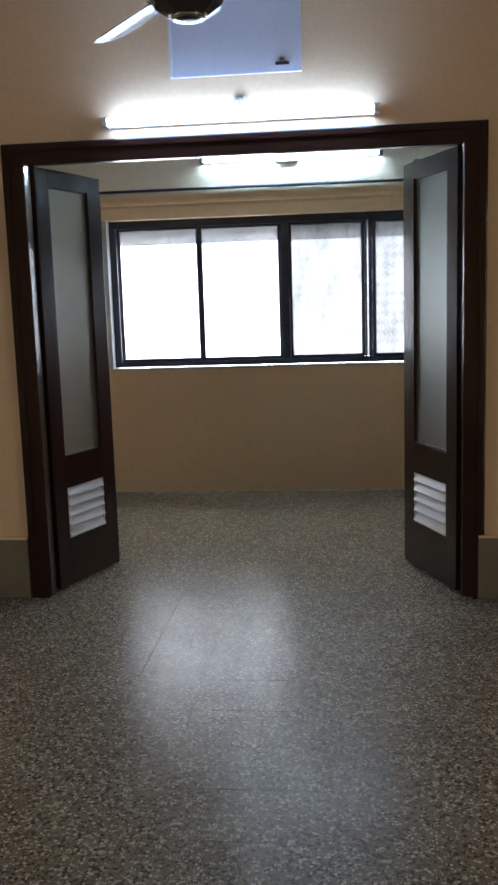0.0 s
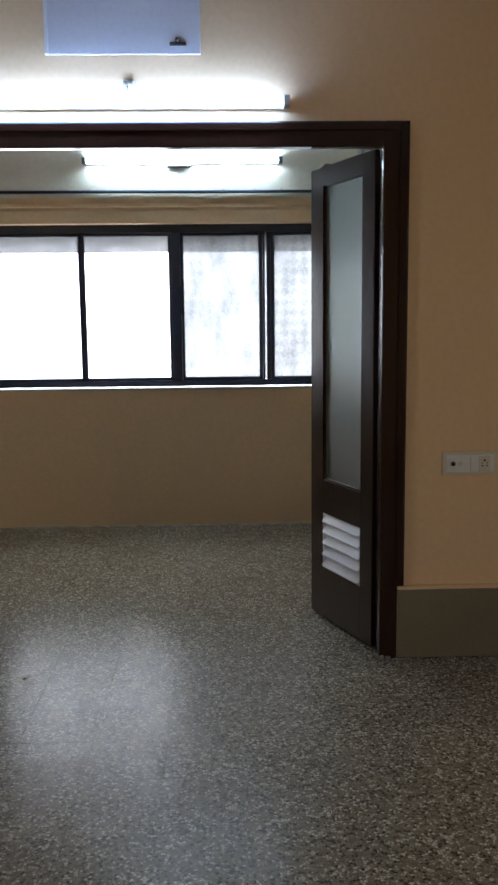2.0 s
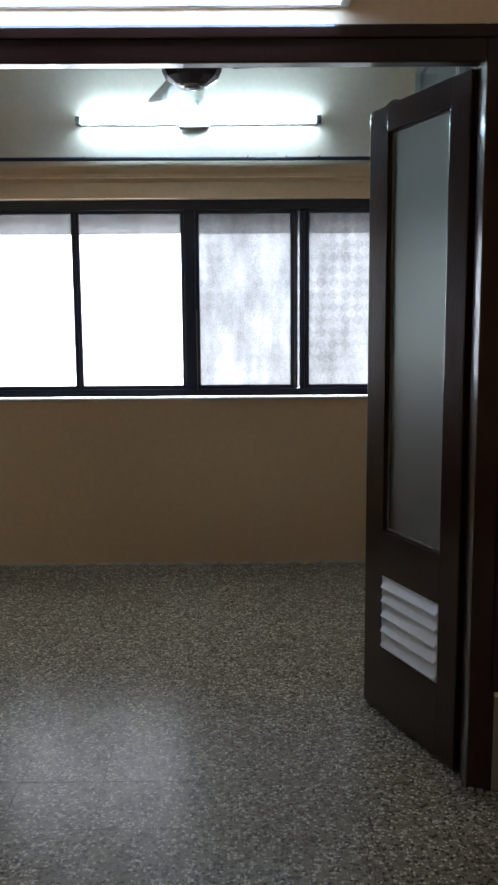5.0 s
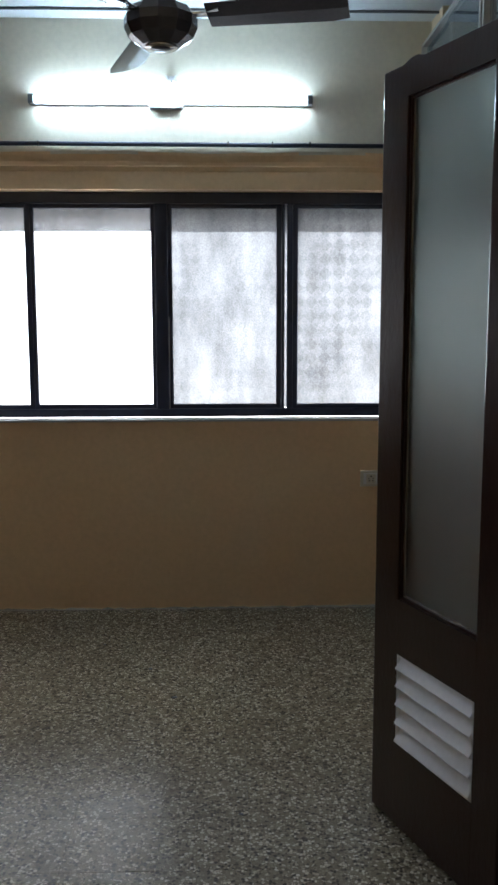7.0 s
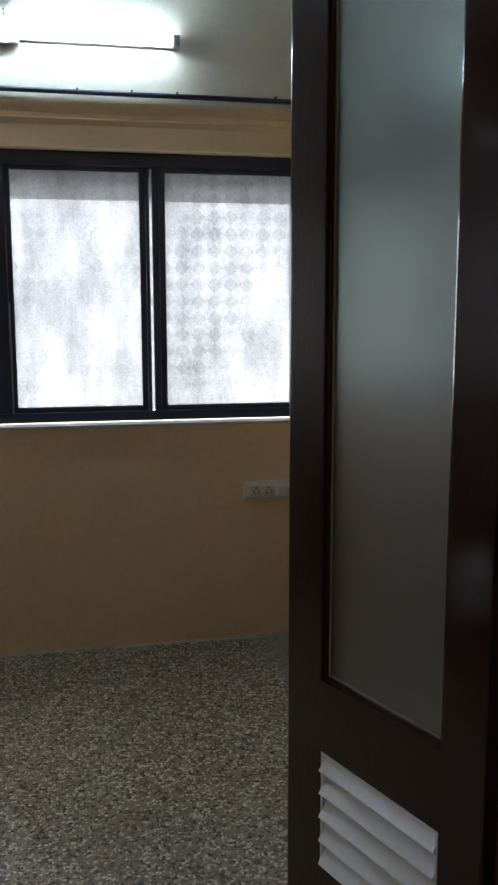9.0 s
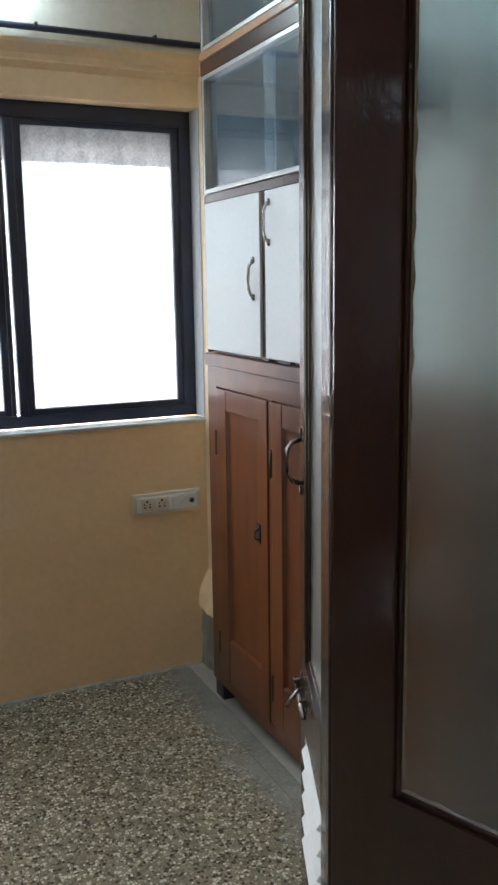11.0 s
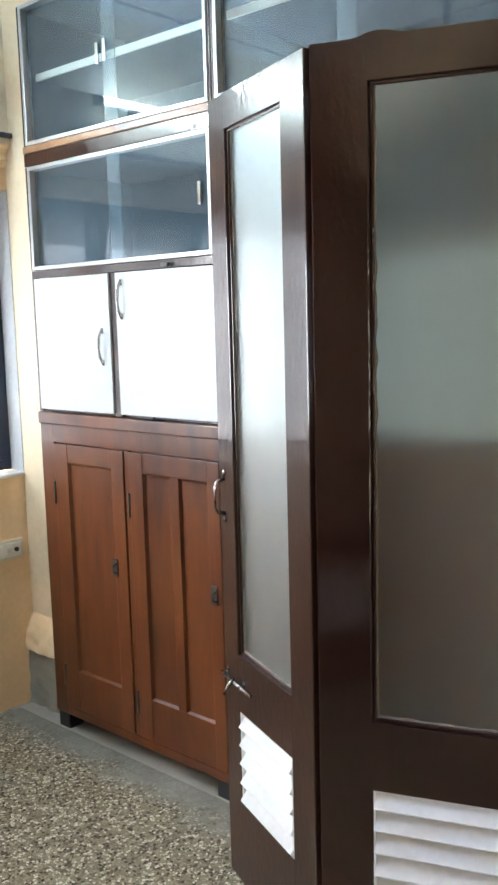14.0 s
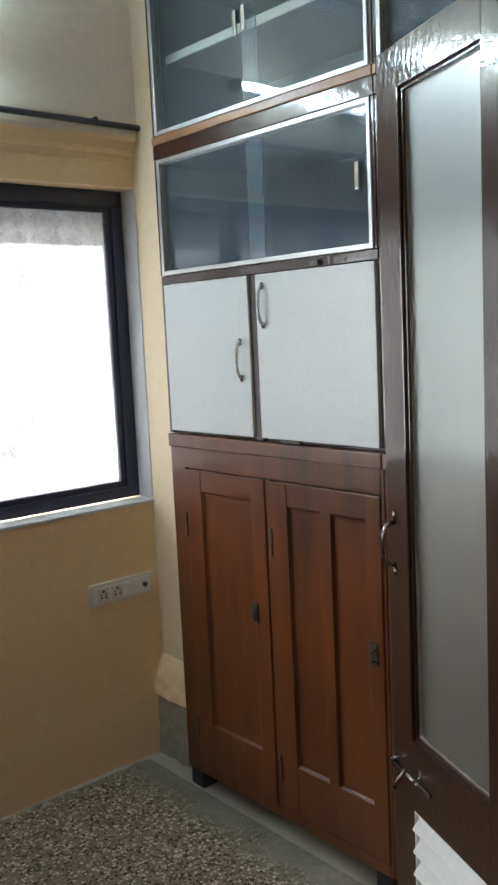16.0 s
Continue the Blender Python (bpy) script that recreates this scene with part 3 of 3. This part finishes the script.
def recessed_panel(x, y0, y1, z0, z1):
    """A sunk panel with a sloped border on a face that looks along -x."""
    bm = bmesh.new()
    loops = []
    for d, xx in ((0, x), (0.006, x + 0.009), (0.016, x + 0.010)):
        loops.append([bm.verts.new((xx, yy, zz)) for yy, zz in ((y0 + d, z0 + d), (y1 - d, z0 + d), (y1 - d, z1 - d), (y0 + d, z1 - d))])
    for a, b in zip(loops, loops[1:]):
        for k in range(4):
            bm.faces.new((a[k], a[(k + 1) % 4], b[(k + 1) % 4], b[k]))
    bm.faces.new(loops[-1])
    back = [bm.verts.new((x + 0.018, yy, zz)) for yy, zz in ((y0, z0), (y1, z0), (y1, z1), (y0, z1))]
    bm.faces.new(back)
    for k in range(4):
        bm.faces.new((loops[0][k], back[k], back[(k + 1) % 4], loops[0][(k + 1) % 4]))
    bmesh.ops.recalc_face_normals(bm, faces=bm.faces)
    return bm


def wooden_door(parent, y0, y1, panels):
    z0, z1 = 0.098, 1.077
    d = part("door", boxed((CX - 0.004, CX + 0.016, y0, panels[0][0], z0, z1), bevel=0.003), WOOD, parent, "polished teak panel door")
    part("stile", boxed((CX - 0.004, CX + 0.016, panels[-1][1], y1, z0, z1), bevel=0.003), WOOD, d)
    part("rail", boxed((CX - 0.003, CX + 0.016, panels[0][0], panels[-1][1], z0, 0.246), bevel=0.002), WOOD, d)
    part("rail", boxed((CX - 0.003, CX + 0.016, panels[0][0], panels[-1][1], 1.012, z1), bevel=0.002), WOOD, d)
    for (a0, a1), (b0, b1) in zip(panels, panels[1:]):
        part("muntin", boxed((CX - 0.003, CX + 0.016, a1, b0, 0.246, 1.012), bevel=0.002), WOOD, d)
    for p0, p1 in panels:
        part("panel", recessed_panel(CX - 0.002, p0, p1, 0.246, 1.012), WOOD, d)
    return d


def lock(parent, y, z):
    p = part("hasp", boxed((CX - 0.008, CX - 0.003, y - 0.014, y + 0.014, z - 0.03, z + 0.03), bevel=0.002), IRON, parent, "dark metal hasp and staple")
    part("staple", tube(bmesh.new(), [(CX - 0.006, y - 0.01, z + 0.016), (CX - 0.022, y - 0.008, z + 0.01), (CX - 0.022, y - 0.008, z - 0.012), (CX - 0.006, y - 0.01, z - 0.018)], 0.003, 8), IRON, p, smooth=True)


def base_cupboard(shift):
    o = thing("base_cupboard", pose(0, shift, 0), "polished teak cupboard with panelled doors on short feet", "cupboard", "built-in cupboards")
    part("carcass", boxed((CX + 0.018, 2.19, 1.252, 2.135, 0.062, 1.143)), WOOD, o)
    part("side_stile", boxed((CX, CX + 0.018, 2.062, 2.135, 0.062, 1.145), bevel=0.003), WOOD, o)
    part("side_stile", boxed((CX, CX + 0.018, 1.252, 1.262, 0.062, 1.145)), WOOD, o)
    part("centre_stile", boxed((CX, CX + 0.018, 1.666, 1.690, 0.098, 1.08), bevel=0.002), WOOD, o)
    part("top_rail", boxed((CX - 0.001, CX + 0.018, 1.262, 2.062, 1.081, 1.145), bevel=0.002), WOOD, o)
    part("bottom_rail", boxed((CX - 0.001, CX + 0.018, 1.262, 2.062, 0.062, 0.096), bevel=0.003), WOOD, o)
    part("ledge", boxed((CX - 0.008, 2.19, 1.252, 2.135, 1.145, 1.186), bevel=0.004), WOOD, o, "teak top rail with a rounded edge")
    # feet are black: the shade of the recess below the rail is their colour
    for y0, y1 in ((2.065, 2.13), (1.258, 1.32)):
        part("foot", boxed((CX + 0.004, CX + 0.07, y0, y1, 0.0, 0.062), bevel=0.006), BLACK, o, "short foot coloured as the black recess under the cupboard")
    d1 = wooden_door(o, 1.692, 2.060, [(1.752, 1.985)])
    d2 = wooden_door(o, 1.264, 1.664, [(1.313, 1.437), (1.475, 1.600)])
    lock(d1, 1.752, 0.675)
    lock(d2, 1.296, 0.665)
    for y in (2.063, 1.668):
        for z in (0.22, 0.9):
            part("hinge", tube(bmesh.new(), [(CX - 0.004, y, z - 0.04), (CX - 0.004, y, z + 0.04)], 0.005, 8), IRON, o, smooth=True)
    return o


def wall_cabinet(shift):
    o = thing("wall_cabinet", pose(0, shift, 0), "brown cabinet with two white laminate doors", "cabinet", "built-in cupboards")
    part("carcass", boxed((CX + 0.02, 2.19, 1.252, 2.135, 1.188, 1.652)), BROWN, o)
    part("frame", boxed((CX + 0.002, CX + 0.02, 2.118, 2.135, 1.188, 1.678), (CX + 0.002, CX + 0.02, 1.688, 1.722, 1.188, 1.652), (CX + 0.002, CX + 0.02, 1.252, 2.118, 1.653, 1.678), bevel=0.002), BROWN, o)
    for y0, y1, hy, h0, h1 in ((1.722, 2.114, 1.760, 1.365, 1.468), (1.258, 1.687, 1.659, 1.512, 1.618)):
        d = part("door", boxed((CX - 0.006, CX + 0.012, y0, y1, 1.198, 1.650), bevel=0.002), LAMINATE, o, "white laminate door")
        bm = tube(bmesh.new(), [(CX - 0.006, hy, h0), (CX - 0.016, hy - 0.001, h0 + 0.007), (CX - 0.023, hy - 0.002, h0 + 0.020), (CX - 0.026, hy - 0.003, (h0 + h1) / 2), (CX - 0.023, hy - 0.002, h1 - 0.020), (CX - 0.016, hy - 0.001, h1 - 0.007), (CX - 0.006, hy, h1)], 0.0048)
        for zz in (h0, h1):
            tube(bm, [(CX - 0.0055, hy, zz - 0.007), (CX - 0.010, hy, zz), (CX - 0.0055, hy, zz + 0.007)], 0.006, 8)
        part("handle", bm, CHROME, d, "curved metal bow handle", True)
    part("catch", boxed((CX - 0.012, CX + 0.004, 1.53, 1.60, 1.190, 1.199), bevel=0.002), IRON, o)
    part("catch", boxed((CX - 0.012, CX + 0.004, 1.44, 1.47, 1.655, 1.668), bevel=0.002), IRON, o)
    return o


def display_cabinet(shift, z0, z1, label, grip):
    """An open box behind two sliding panes in aluminium channels."""
    o = thing("display_cabinet", pose(0, shift, 0), label, "cabinet", "built-in cupboards")
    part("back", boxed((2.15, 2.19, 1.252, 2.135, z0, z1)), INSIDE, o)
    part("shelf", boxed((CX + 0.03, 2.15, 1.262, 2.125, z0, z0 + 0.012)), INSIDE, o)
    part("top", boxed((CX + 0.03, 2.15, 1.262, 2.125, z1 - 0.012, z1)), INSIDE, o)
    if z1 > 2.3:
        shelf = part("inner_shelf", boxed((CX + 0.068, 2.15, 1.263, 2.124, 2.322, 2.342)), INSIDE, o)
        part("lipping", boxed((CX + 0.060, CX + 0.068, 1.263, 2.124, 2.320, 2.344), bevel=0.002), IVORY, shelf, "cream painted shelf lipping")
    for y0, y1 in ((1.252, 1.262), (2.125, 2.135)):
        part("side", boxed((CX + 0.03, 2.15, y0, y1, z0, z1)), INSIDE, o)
    part("post", boxed((CX, CX + 0.03, 2.121, 2.135, z0, z1), bevel=0.002), BROWN, o)
    part("post", boxed((CX, CX + 0.03, 1.252, 1.262, z0, z1), bevel=0.001), BROWN, o)
    for s in ((2.108, 2.121, z0, z1), (1.262, 1.274, z0, z1), (1.274, 2.108, z0, z0 + 0.013), (1.274, 2.108, z1 - 0.013, z1)):
        part("channel", boxed((CX - 0.004, CX + 0.03, *s), bevel=0.002), ALUMINIUM, o, "dull aluminium channel")
    for y0, y1, x in ((1.665, 2.108, CX + 0.018), (1.274, 1.715, CX + 0.008)):
        g = part("sliding_pane", boxed((x, x + 0.004, y0, y1, z0 + 0.013, z1 - 0.013)), CLEAR, o, "dark reflecting sliding glass pane")
        g.visible_shadow = False
        if grip[0 if y0 < 1.5 else 1]:
            gy = grip[0] if y0 < 1.5 else grip[1]
            part("finger_pull", boxed((x - 0.007, x - 0.001, gy - 0.007, gy + 0.007, (z0 + z1) / 2 - 0.03, (z0 + z1) / 2 + 0.035), bevel=0.002), CHROME, g)
    return o


for shift in (0, -0.885):
    base_cupboard(shift)
    wall_cabinet(shift)
    display_cabinet(shift, 1.680, 2.028, "low glass-fronted cabinet with sliding panes in aluminium channels", (1.312, None))
    o = thing("cupboard_rail", pose(0, shift, 0), "worn brown shelf rail with chipped paint between glass cabinets", "rail", "built-in cupboards")
    part("rail", boxed((CX - 0.002, 2.19, 1.252, 2.135, 2.030, 2.072), bevel=0.002), BROWN, o)
    part("worn_lip", boxed((CX - 0.006, 2.19, 1.252, 2.135, 2.073, 2.096), bevel=0.003), WORN_EDGE, o, "chipped timber lip")
    display_cabinet(shift, 2.098, 2.55, "tall glass-fronted cabinet with sliding panes near the ceiling", (1.698, 1.745))
structure("cupboard_end", boxed((CX, 2.2, 0.12, 0.365, 0, CEIL)), WALL, "cream wall end beside the cupboards", "wall")


# ---- lamps and fittings ----
def tube_light(x0, x1, y, z, wall_y, glow, base_above, label):
    o = thing("tube_light", pose((x0 + x1) / 2, y, z), label, "tube light", "tube lights")
    h = (x1 - x0) / 2
    part("tube", tube(bmesh.new(), [(-h + 0.02, 0, 0), (h - 0.02, 0, 0)], 0.014, 16), glow, o, "lit white fluorescent tube", True)
    for s in (-1, 1):
        # far holders are dark grey: their backlit look is put into the colour
        part("end_cap", boxed((s * h - 0.012, s * h + 0.012, -0.016, wall_y - y - 0.012, -0.02, 0.02), bevel=0.004), HOLDER if base_above > 0.07 else WHITE, o, "lamp holder")
    by = wall_y - y
    part("batten", boxed((-h, h, by - 0.026, by - 0.002, -0.016, 0.012), bevel=0.004), WHITE, o, "white metal batten")
    if base_above > 0.07:
        part("choke_cover", boxed((-0.1, 0.05, by - 0.034, by - 0.004, -0.033, -0.014), bevel=0.004), ALUMINIUM, o)
    rose = part("ceiling_rose", lathe(bmesh.new(), [(0.026, 0), (0.026, 0.01), (0.018, 0.018), (0.014, 0.03)], 20, pose(0, by, base_above, 90, 0, 0)), WHITE, o, "white round cable rose", True)
    for s in (-0.02, 0.02):
        part("bracket_ear", boxed((s - 0.006, s + 0.006, by - 0.02, by, base_above - 0.004, base_above + 0.026), bevel=0.003), WHITE, rose)
    part("cable", tube(bmesh.new(), [(0, by - 0.03, base_above), (0.002, by - 0.03, base_above - 0.02), (-0.012, by - 0.02, 0.016)], 0.005, 8), IVORY, o, smooth=True)
    return o


tube_light(-0.086, 1.080, -0.072, 2.159, 0.0, GLOW_NEAR, 0.062, "lit fluorescent tube on a white batten above the doorway")
tube_light(-0.020, 1.215, 2.300, 2.365, FAR_Y - 0.035, GLOW_FAR, 0.085, "lit fluorescent tube on a batten above the window")


def conduit():
    o = thing("conduit_pipe", pose(0, 0, 0), "thin dark conduit pipe clipped along the beam", "pipe")
    part("pipe", tube(bmesh.new(), [(LEFT_X, 2.335, 2.183), (0.3, 2.335, 2.181), (RIGHT_X, 2.335, 2.176)], 0.010, 12), FRAME_BLUE, o, smooth=True)
    for x in (-0.7, 0.0, 0.85, 1.05, 1.22, 1.6):
        part("clip", boxed((x - 0.004, x + 0.004, 2.324, 2.350, 2.170, 2.193), bevel=0.003), IRON, o)


conduit()
o = thing("ceiling_cable", pose(0, 0, 0), "thin grey cable clipped along the ceiling above the window", "cable")
part("cable", tube(bmesh.new(), [(LEFT_X + (RIGHT_X - LEFT_X) * i / 24, 2.215 + 0.008 * noise.noise((i * 0.5, 2, 0)), CEIL - 0.006) for i in range(25)], 0.006, 8), HOLDER, o, smooth=True)
for x in (-0.9, -0.2, 0.5, 1.2):
    part("clip", boxed((x - 0.006, x + 0.006, 2.202, 2.228, CEIL - 0.014, CEIL), bevel=0.002), WHITE, o)


def ceiling_fan(x, y, z, turn, label):
    """z is the underside of the motor."""
    o = thing("ceiling_fan", pose(x, y, z), label, "ceiling fan", "ceiling fans")
    part("motor", lathe(bmesh.new(), [(0.035, 0), (0.06, 0.003), (0.10, 0.028), (0.114, 0.058), (0.114, 0.085), (0.095, 0.112), (0.04, 0.13)], 12), FAN_PAINT, o, "faceted dark motor housing")
    part("cap_ring", lathe(bmesh.new(), [(0.050, -0.004), (0.052, 0.003), (0.045, 0.004)], 28), CHROME, o, smooth=True)
    part("cap", lathe(bmesh.new(), [(0.012, -0.009), (0.034, -0.006), (0.036, 0.002)], 24), FAN_PAINT, o, smooth=True)
    part("down_rod", tube(bmesh.new(), [(0, 0, 0.12), (0, 0, CEIL - z - 0.005)], 0.013, 12), FAN_PAINT, o, smooth=True)
    part("lower_canopy", lathe(bmesh.new(), [(0.045, 0.125), (0.05, 0.15), (0.03, 0.20)], 24), FAN_PAINT, o, smooth=True)
    part("upper_canopy", lathe(bmesh.new(), [(0.03, CEIL - z - 0.10), (0.06, CEIL - z - 0.02), (0.06, CEIL - z)], 24), FAN_PAINT, o, smooth=True)
    for k in range(3):
        m = pose(0, 0, 0.088, 0, 0, turn + 120 * k)
        bm = bmesh.new()
        for xx, hw in ((0.09, 0.018), (0.13, 0.014), (0.19, 0.04)):
            bm.verts.new((xx, -hw, 0)), bm.verts.new((xx, hw, 0))
        bm.verts.ensure_lookup_table()
        faces = [bm.faces.new([bm.verts[i] for i in f]) for f in ((0, 2, 3, 1), (2, 4, 5, 3))]
        ext = bmesh.ops.extrude_face_region(bm, geom=faces)
        bmesh.ops.translate(bm, vec=(0, 0, 0.005), verts=[g for g in ext["geom"] if isinstance(g, bmesh.types.BMVert)])
        bmesh.ops.recalc_face_normals(bm, faces=bm.faces)
        bmesh.ops.transform(bm, matrix=m, verts=bm.verts[:])
        part("blade_arm", bm, CHROME, o)
        bm = bmesh.new()
        rows = []
        for i in range(9):
            f = i / 8
            xx, hw = 0.15 + 0.43 * f, (0.052 + 0.014 * f) * (1 if i < 8 else 0.82)
            rows.append([bm.verts.new((xx, s * hw, -s * hw * 0.3 - 0.004 * (1 - s * s))) for s in (-1, 0, 1)])
        faces = [bm.faces.new((a[j], b[j], b[j + 1], a[j + 1])) for a, b in zip(rows, rows[1:]) for j in (0, 1)]
        ext = bmesh.ops.extrude_face_region(bm, geom=faces)
        bmesh.ops.translate(bm, vec=(0, 0, -0.004), verts=[g for g in ext["geom"] if isinstance(g, bmesh.types.BMVert)])
        bmesh.ops.recalc_face_normals(bm, faces=bm.faces)
        bmesh.ops.transform(bm, matrix=m, verts=bm.verts[:])
        part("blade", bm, FAN_PAINT, o)
    return o


ceiling_fan(0.63, 1.10, 2.228, -13, "dark ceiling fan with a faceted motor in the window room")
ceiling_fan(0.48, -1.25, 2.195, 8, "dark ceiling fan hanging in the front room")


def hatch():
    o = thing("hatch_panel", pose(0, 0, 0), "bluish white board with a latch high on the partition", "wall panel")
    part("board", boxed((0.205, 0.768, -0.016, -0.001, 2.338, CEIL - 0.006), bevel=0.003), PANEL_WHITE, o)
    part("edge_strip", boxed((0.198, 0.212, -0.022, -0.001, 2.338, CEIL - 0.006), bevel=0.003), WHITE, o)
    l = part("latch", boxed((0.655, 0.715, -0.028, -0.016, 2.366, 2.378), bevel=0.003), IRON, o, "dark latch")
    part("latch_knob", tube(bmesh.new(), [(0.685, -0.016, 2.386), (0.685, -0.04, 2.382)], 0.008), IRON, l, smooth=True)


hatch()


def switch_board(m, w, h, marks, label):
    """A modular plate on a wall that faces -y; marks are (kind, centre from the left)."""
    o = thing("switch_board", m, label, "socket", "switch boards")
    part("plate", boxed((0, w, -0.012, 0, 0, h), bevel=0.003), IVORY, o)
    part("insert", boxed((0.014, w - 0.014, -0.015, -0.011, 0.012, h - 0.012), bevel=0.002), WHITE, o)
    for kind, x in marks:
        if kind == "socket":
            s = part("socket", boxed((x - 0.022, x + 0.022, -0.018, -0.014, 0.015, h - 0.015), bevel=0.002), IVORY, o)
            for dx, dz, r in ((0, 0.012, 0.0045), (-0.009, -0.009, 0.0035), (0.009, -0.009, 0.0035), (-0.010, 0.002, 0.0028), (0.010, 0.002, 0.0028)):
                part("pin_hole", tube(bmesh.new(), [(x + dx, -0.0195, h / 2 + dz), (x + dx, -0.0175, h / 2 + dz)], r, 8), BLACK, s)
        elif kind == "switch":
            part("rocker", boxed((x - 0.012, x + 0.012, -0.021, -0.014, 0.016, h - 0.016), bevel=0.003), WHITE, o)
        elif kind == "knob":
            part("indicator", tube(bmesh.new(), [(x, -0.022, h / 2), (x, -0.014, h / 2)], 0.009, 14), BLACK, o, smooth=True)
        else:
            part("fuse", boxed((x - 0.007, x + 0.007, -0.018, -0.014, h / 2 - 0.008, h / 2 + 0.008), bevel=0.001), IVORY, o)


switch_board(pose(1.480, FAR_Y - 0.0, 0.600), 0.254, 0.077, [("socket", 0.05), ("socket", 0.105), ("switch", 0.15), ("fuse", 0.185), ("knob", 0.218)], "ivory switch board with two sockets below the window")
switch_board(pose(1.697, 0, 0.750), 0.218, 0.092, [("knob", 0.04), ("fuse", 0.07), ("switch", 0.12), ("socket", 0.165)], "ivory switch board with one socket on the partition")

# ---- small dirt and mortar ----
def ragged_strip(name, x0, x1, y, dy, step, h0, h1, label):
    """A thin uneven line of mortar along the foot of a wall."""
    bm, rows = bmesh.new(), []
    n = int((x1 - x0) / step)
    for i in range(n + 1):
        x, h, d = x0 + (x1 - x0) * i / n, random.uniform(h0, h1), dy * random.uniform(0.5, 1.4)
        rows.append([bm.verts.new(p) for p in ((x, y, 0.0), (x, y + d, 0.0), (x, y + d * 0.55, h * 0.7), (x, y, h))])
    for a, b in zip(rows, rows[1:]):
        for k in range(4):
            bm.faces.new((a[k], a[(k + 1) % 4], b[(k + 1) % 4], b[k]))
    bm.faces.new(rows[0])
    bm.faces.new(rows[-1][::-1])
    bmesh.ops.recalc_face_normals(bm, faces=bm.faces)
    structure(name, bm, CEMENT, label, "trim")


ragged_strip("mortar_line", LEFT_X, RIGHT_X, FAR_Y, -0.010, 0.03, 0.0005, 0.009, "uneven mortar line where wall meets floor")
for px, py, pr in ((0.52, 1.62, 0.008), (0.63, 1.34, 0.010), (0.86, 0.55, 0.007), (0.30, 1.90, 0.006), (0.05, -0.15, 0.009), (1.50, 1.30, 0.006)):
    bm = bmesh.new()
    bmesh.ops.create_icosphere(bm, subdivisions=2, radius=pr)
    for v in bm.verts:
        v.co *= random.uniform(0.6, 1.2)
        v.co.z *= 0.3
    low = min(v.co.z for v in bm.verts)
    crumb = tagged(linked("dirt_crumb", bm, BLACK), "small dark crumb of dirt on the floor", "dirt", "crumbs on the floor")
    crumb.location = (px, py, -low)
for px, py, pr in ((1.462, -0.012, 0.018), (1.486, -0.028, 0.012), (1.44, 0.01, 0.010), (-0.475, -0.02, 0.014)):
    bm = bmesh.new()
    bmesh.ops.create_icosphere(bm, subdivisions=2, radius=pr)
    for v in bm.verts:
        v.co *= random.uniform(0.7, 1.15)
        v.co.z *= 0.5
    low = min(v.co.z for v in bm.verts)
    lump = tagged(linked("plaster_lump", bm, PUTTY), "broken lump of plaster at the foot of the frame", "plaster", "plaster lumps")
    lump.location = (px, py, -low)

# ---- floor: slab, cement strip, tiles ----
floor = structure("floor", boxed((FRONT_L - 0.12, FRONT_R + 0.12, FRONT_BACK - 0.12, FAR_Y + 0.2, -0.12, -0.003)), CEMENT, "brown grey terrazzo tile floor", "floor")
STRIP = 1.672
structure("cement_strip", boxed((STRIP, 2.2, 0.125, FAR_Y, -0.003, 0.001)), CEMENT, "smooth grey cement strip along the cupboards", "floor")
PITCH, TX, TY = 0.245, 0.145, 0.055


def tile_mesh(name, w, d):
    bm = boxed((0.0003, w - 0.0003, 0.0003, d - 0.0003, -0.012, 0), bevel=0.0005, seg=1)
    me = bpy.data.meshes.new(name)
    bm.to_mesh(me)
    bm.free()
    me.materials.append(TERRAZZO)
    return me


full_tile, cut_tiles = tile_mesh("tile", PITCH, PITCH), {}
rest = bmesh.new()
for i in range(math.floor((FRONT_L - TX) / PITCH), math.ceil((FRONT_R - TX) / PITCH)):
    for j in range(math.floor((FRONT_BACK - TY) / PITCH), math.ceil((FAR_Y - TY) / PITCH)):
        x, y = TX + i * PITCH, TY + j * PITCH
        limit_r = STRIP if y > 0 else FRONT_R
        w, d = min(PITCH, limit_r - x), min(PITCH, FAR_Y - y)
        if w < 0.02 or d < 0.02 or (y > 0.13 and x + w < LEFT_X):
            continue
        if -0.9 < x < 1.9 and y > -2.75:
            if w < PITCH or d < PITCH:
                key = (round(w, 4), round(d, 4))
                me = cut_tiles.setdefault(key, None) or tile_mesh("tile", w, d)
                cut_tiles[key] = me
            else:
                me = full_tile
            t = new("tile", me)
            t.location = (x, y, random.uniform(-0.0002, 0.0002))
            t.parent = floor
        else:
            box(rest, x + 0.0006, x + w - 0.0006, y + 0.0006, y + d - 0.0006, -0.012, 0)
bmesh.ops.recalc_face_normals(rest, faces=rest.faces)
tagged(part("tiles", rest, TERRAZZO, floor), "terrazzo tiles away from the doorway", kind="stuff")
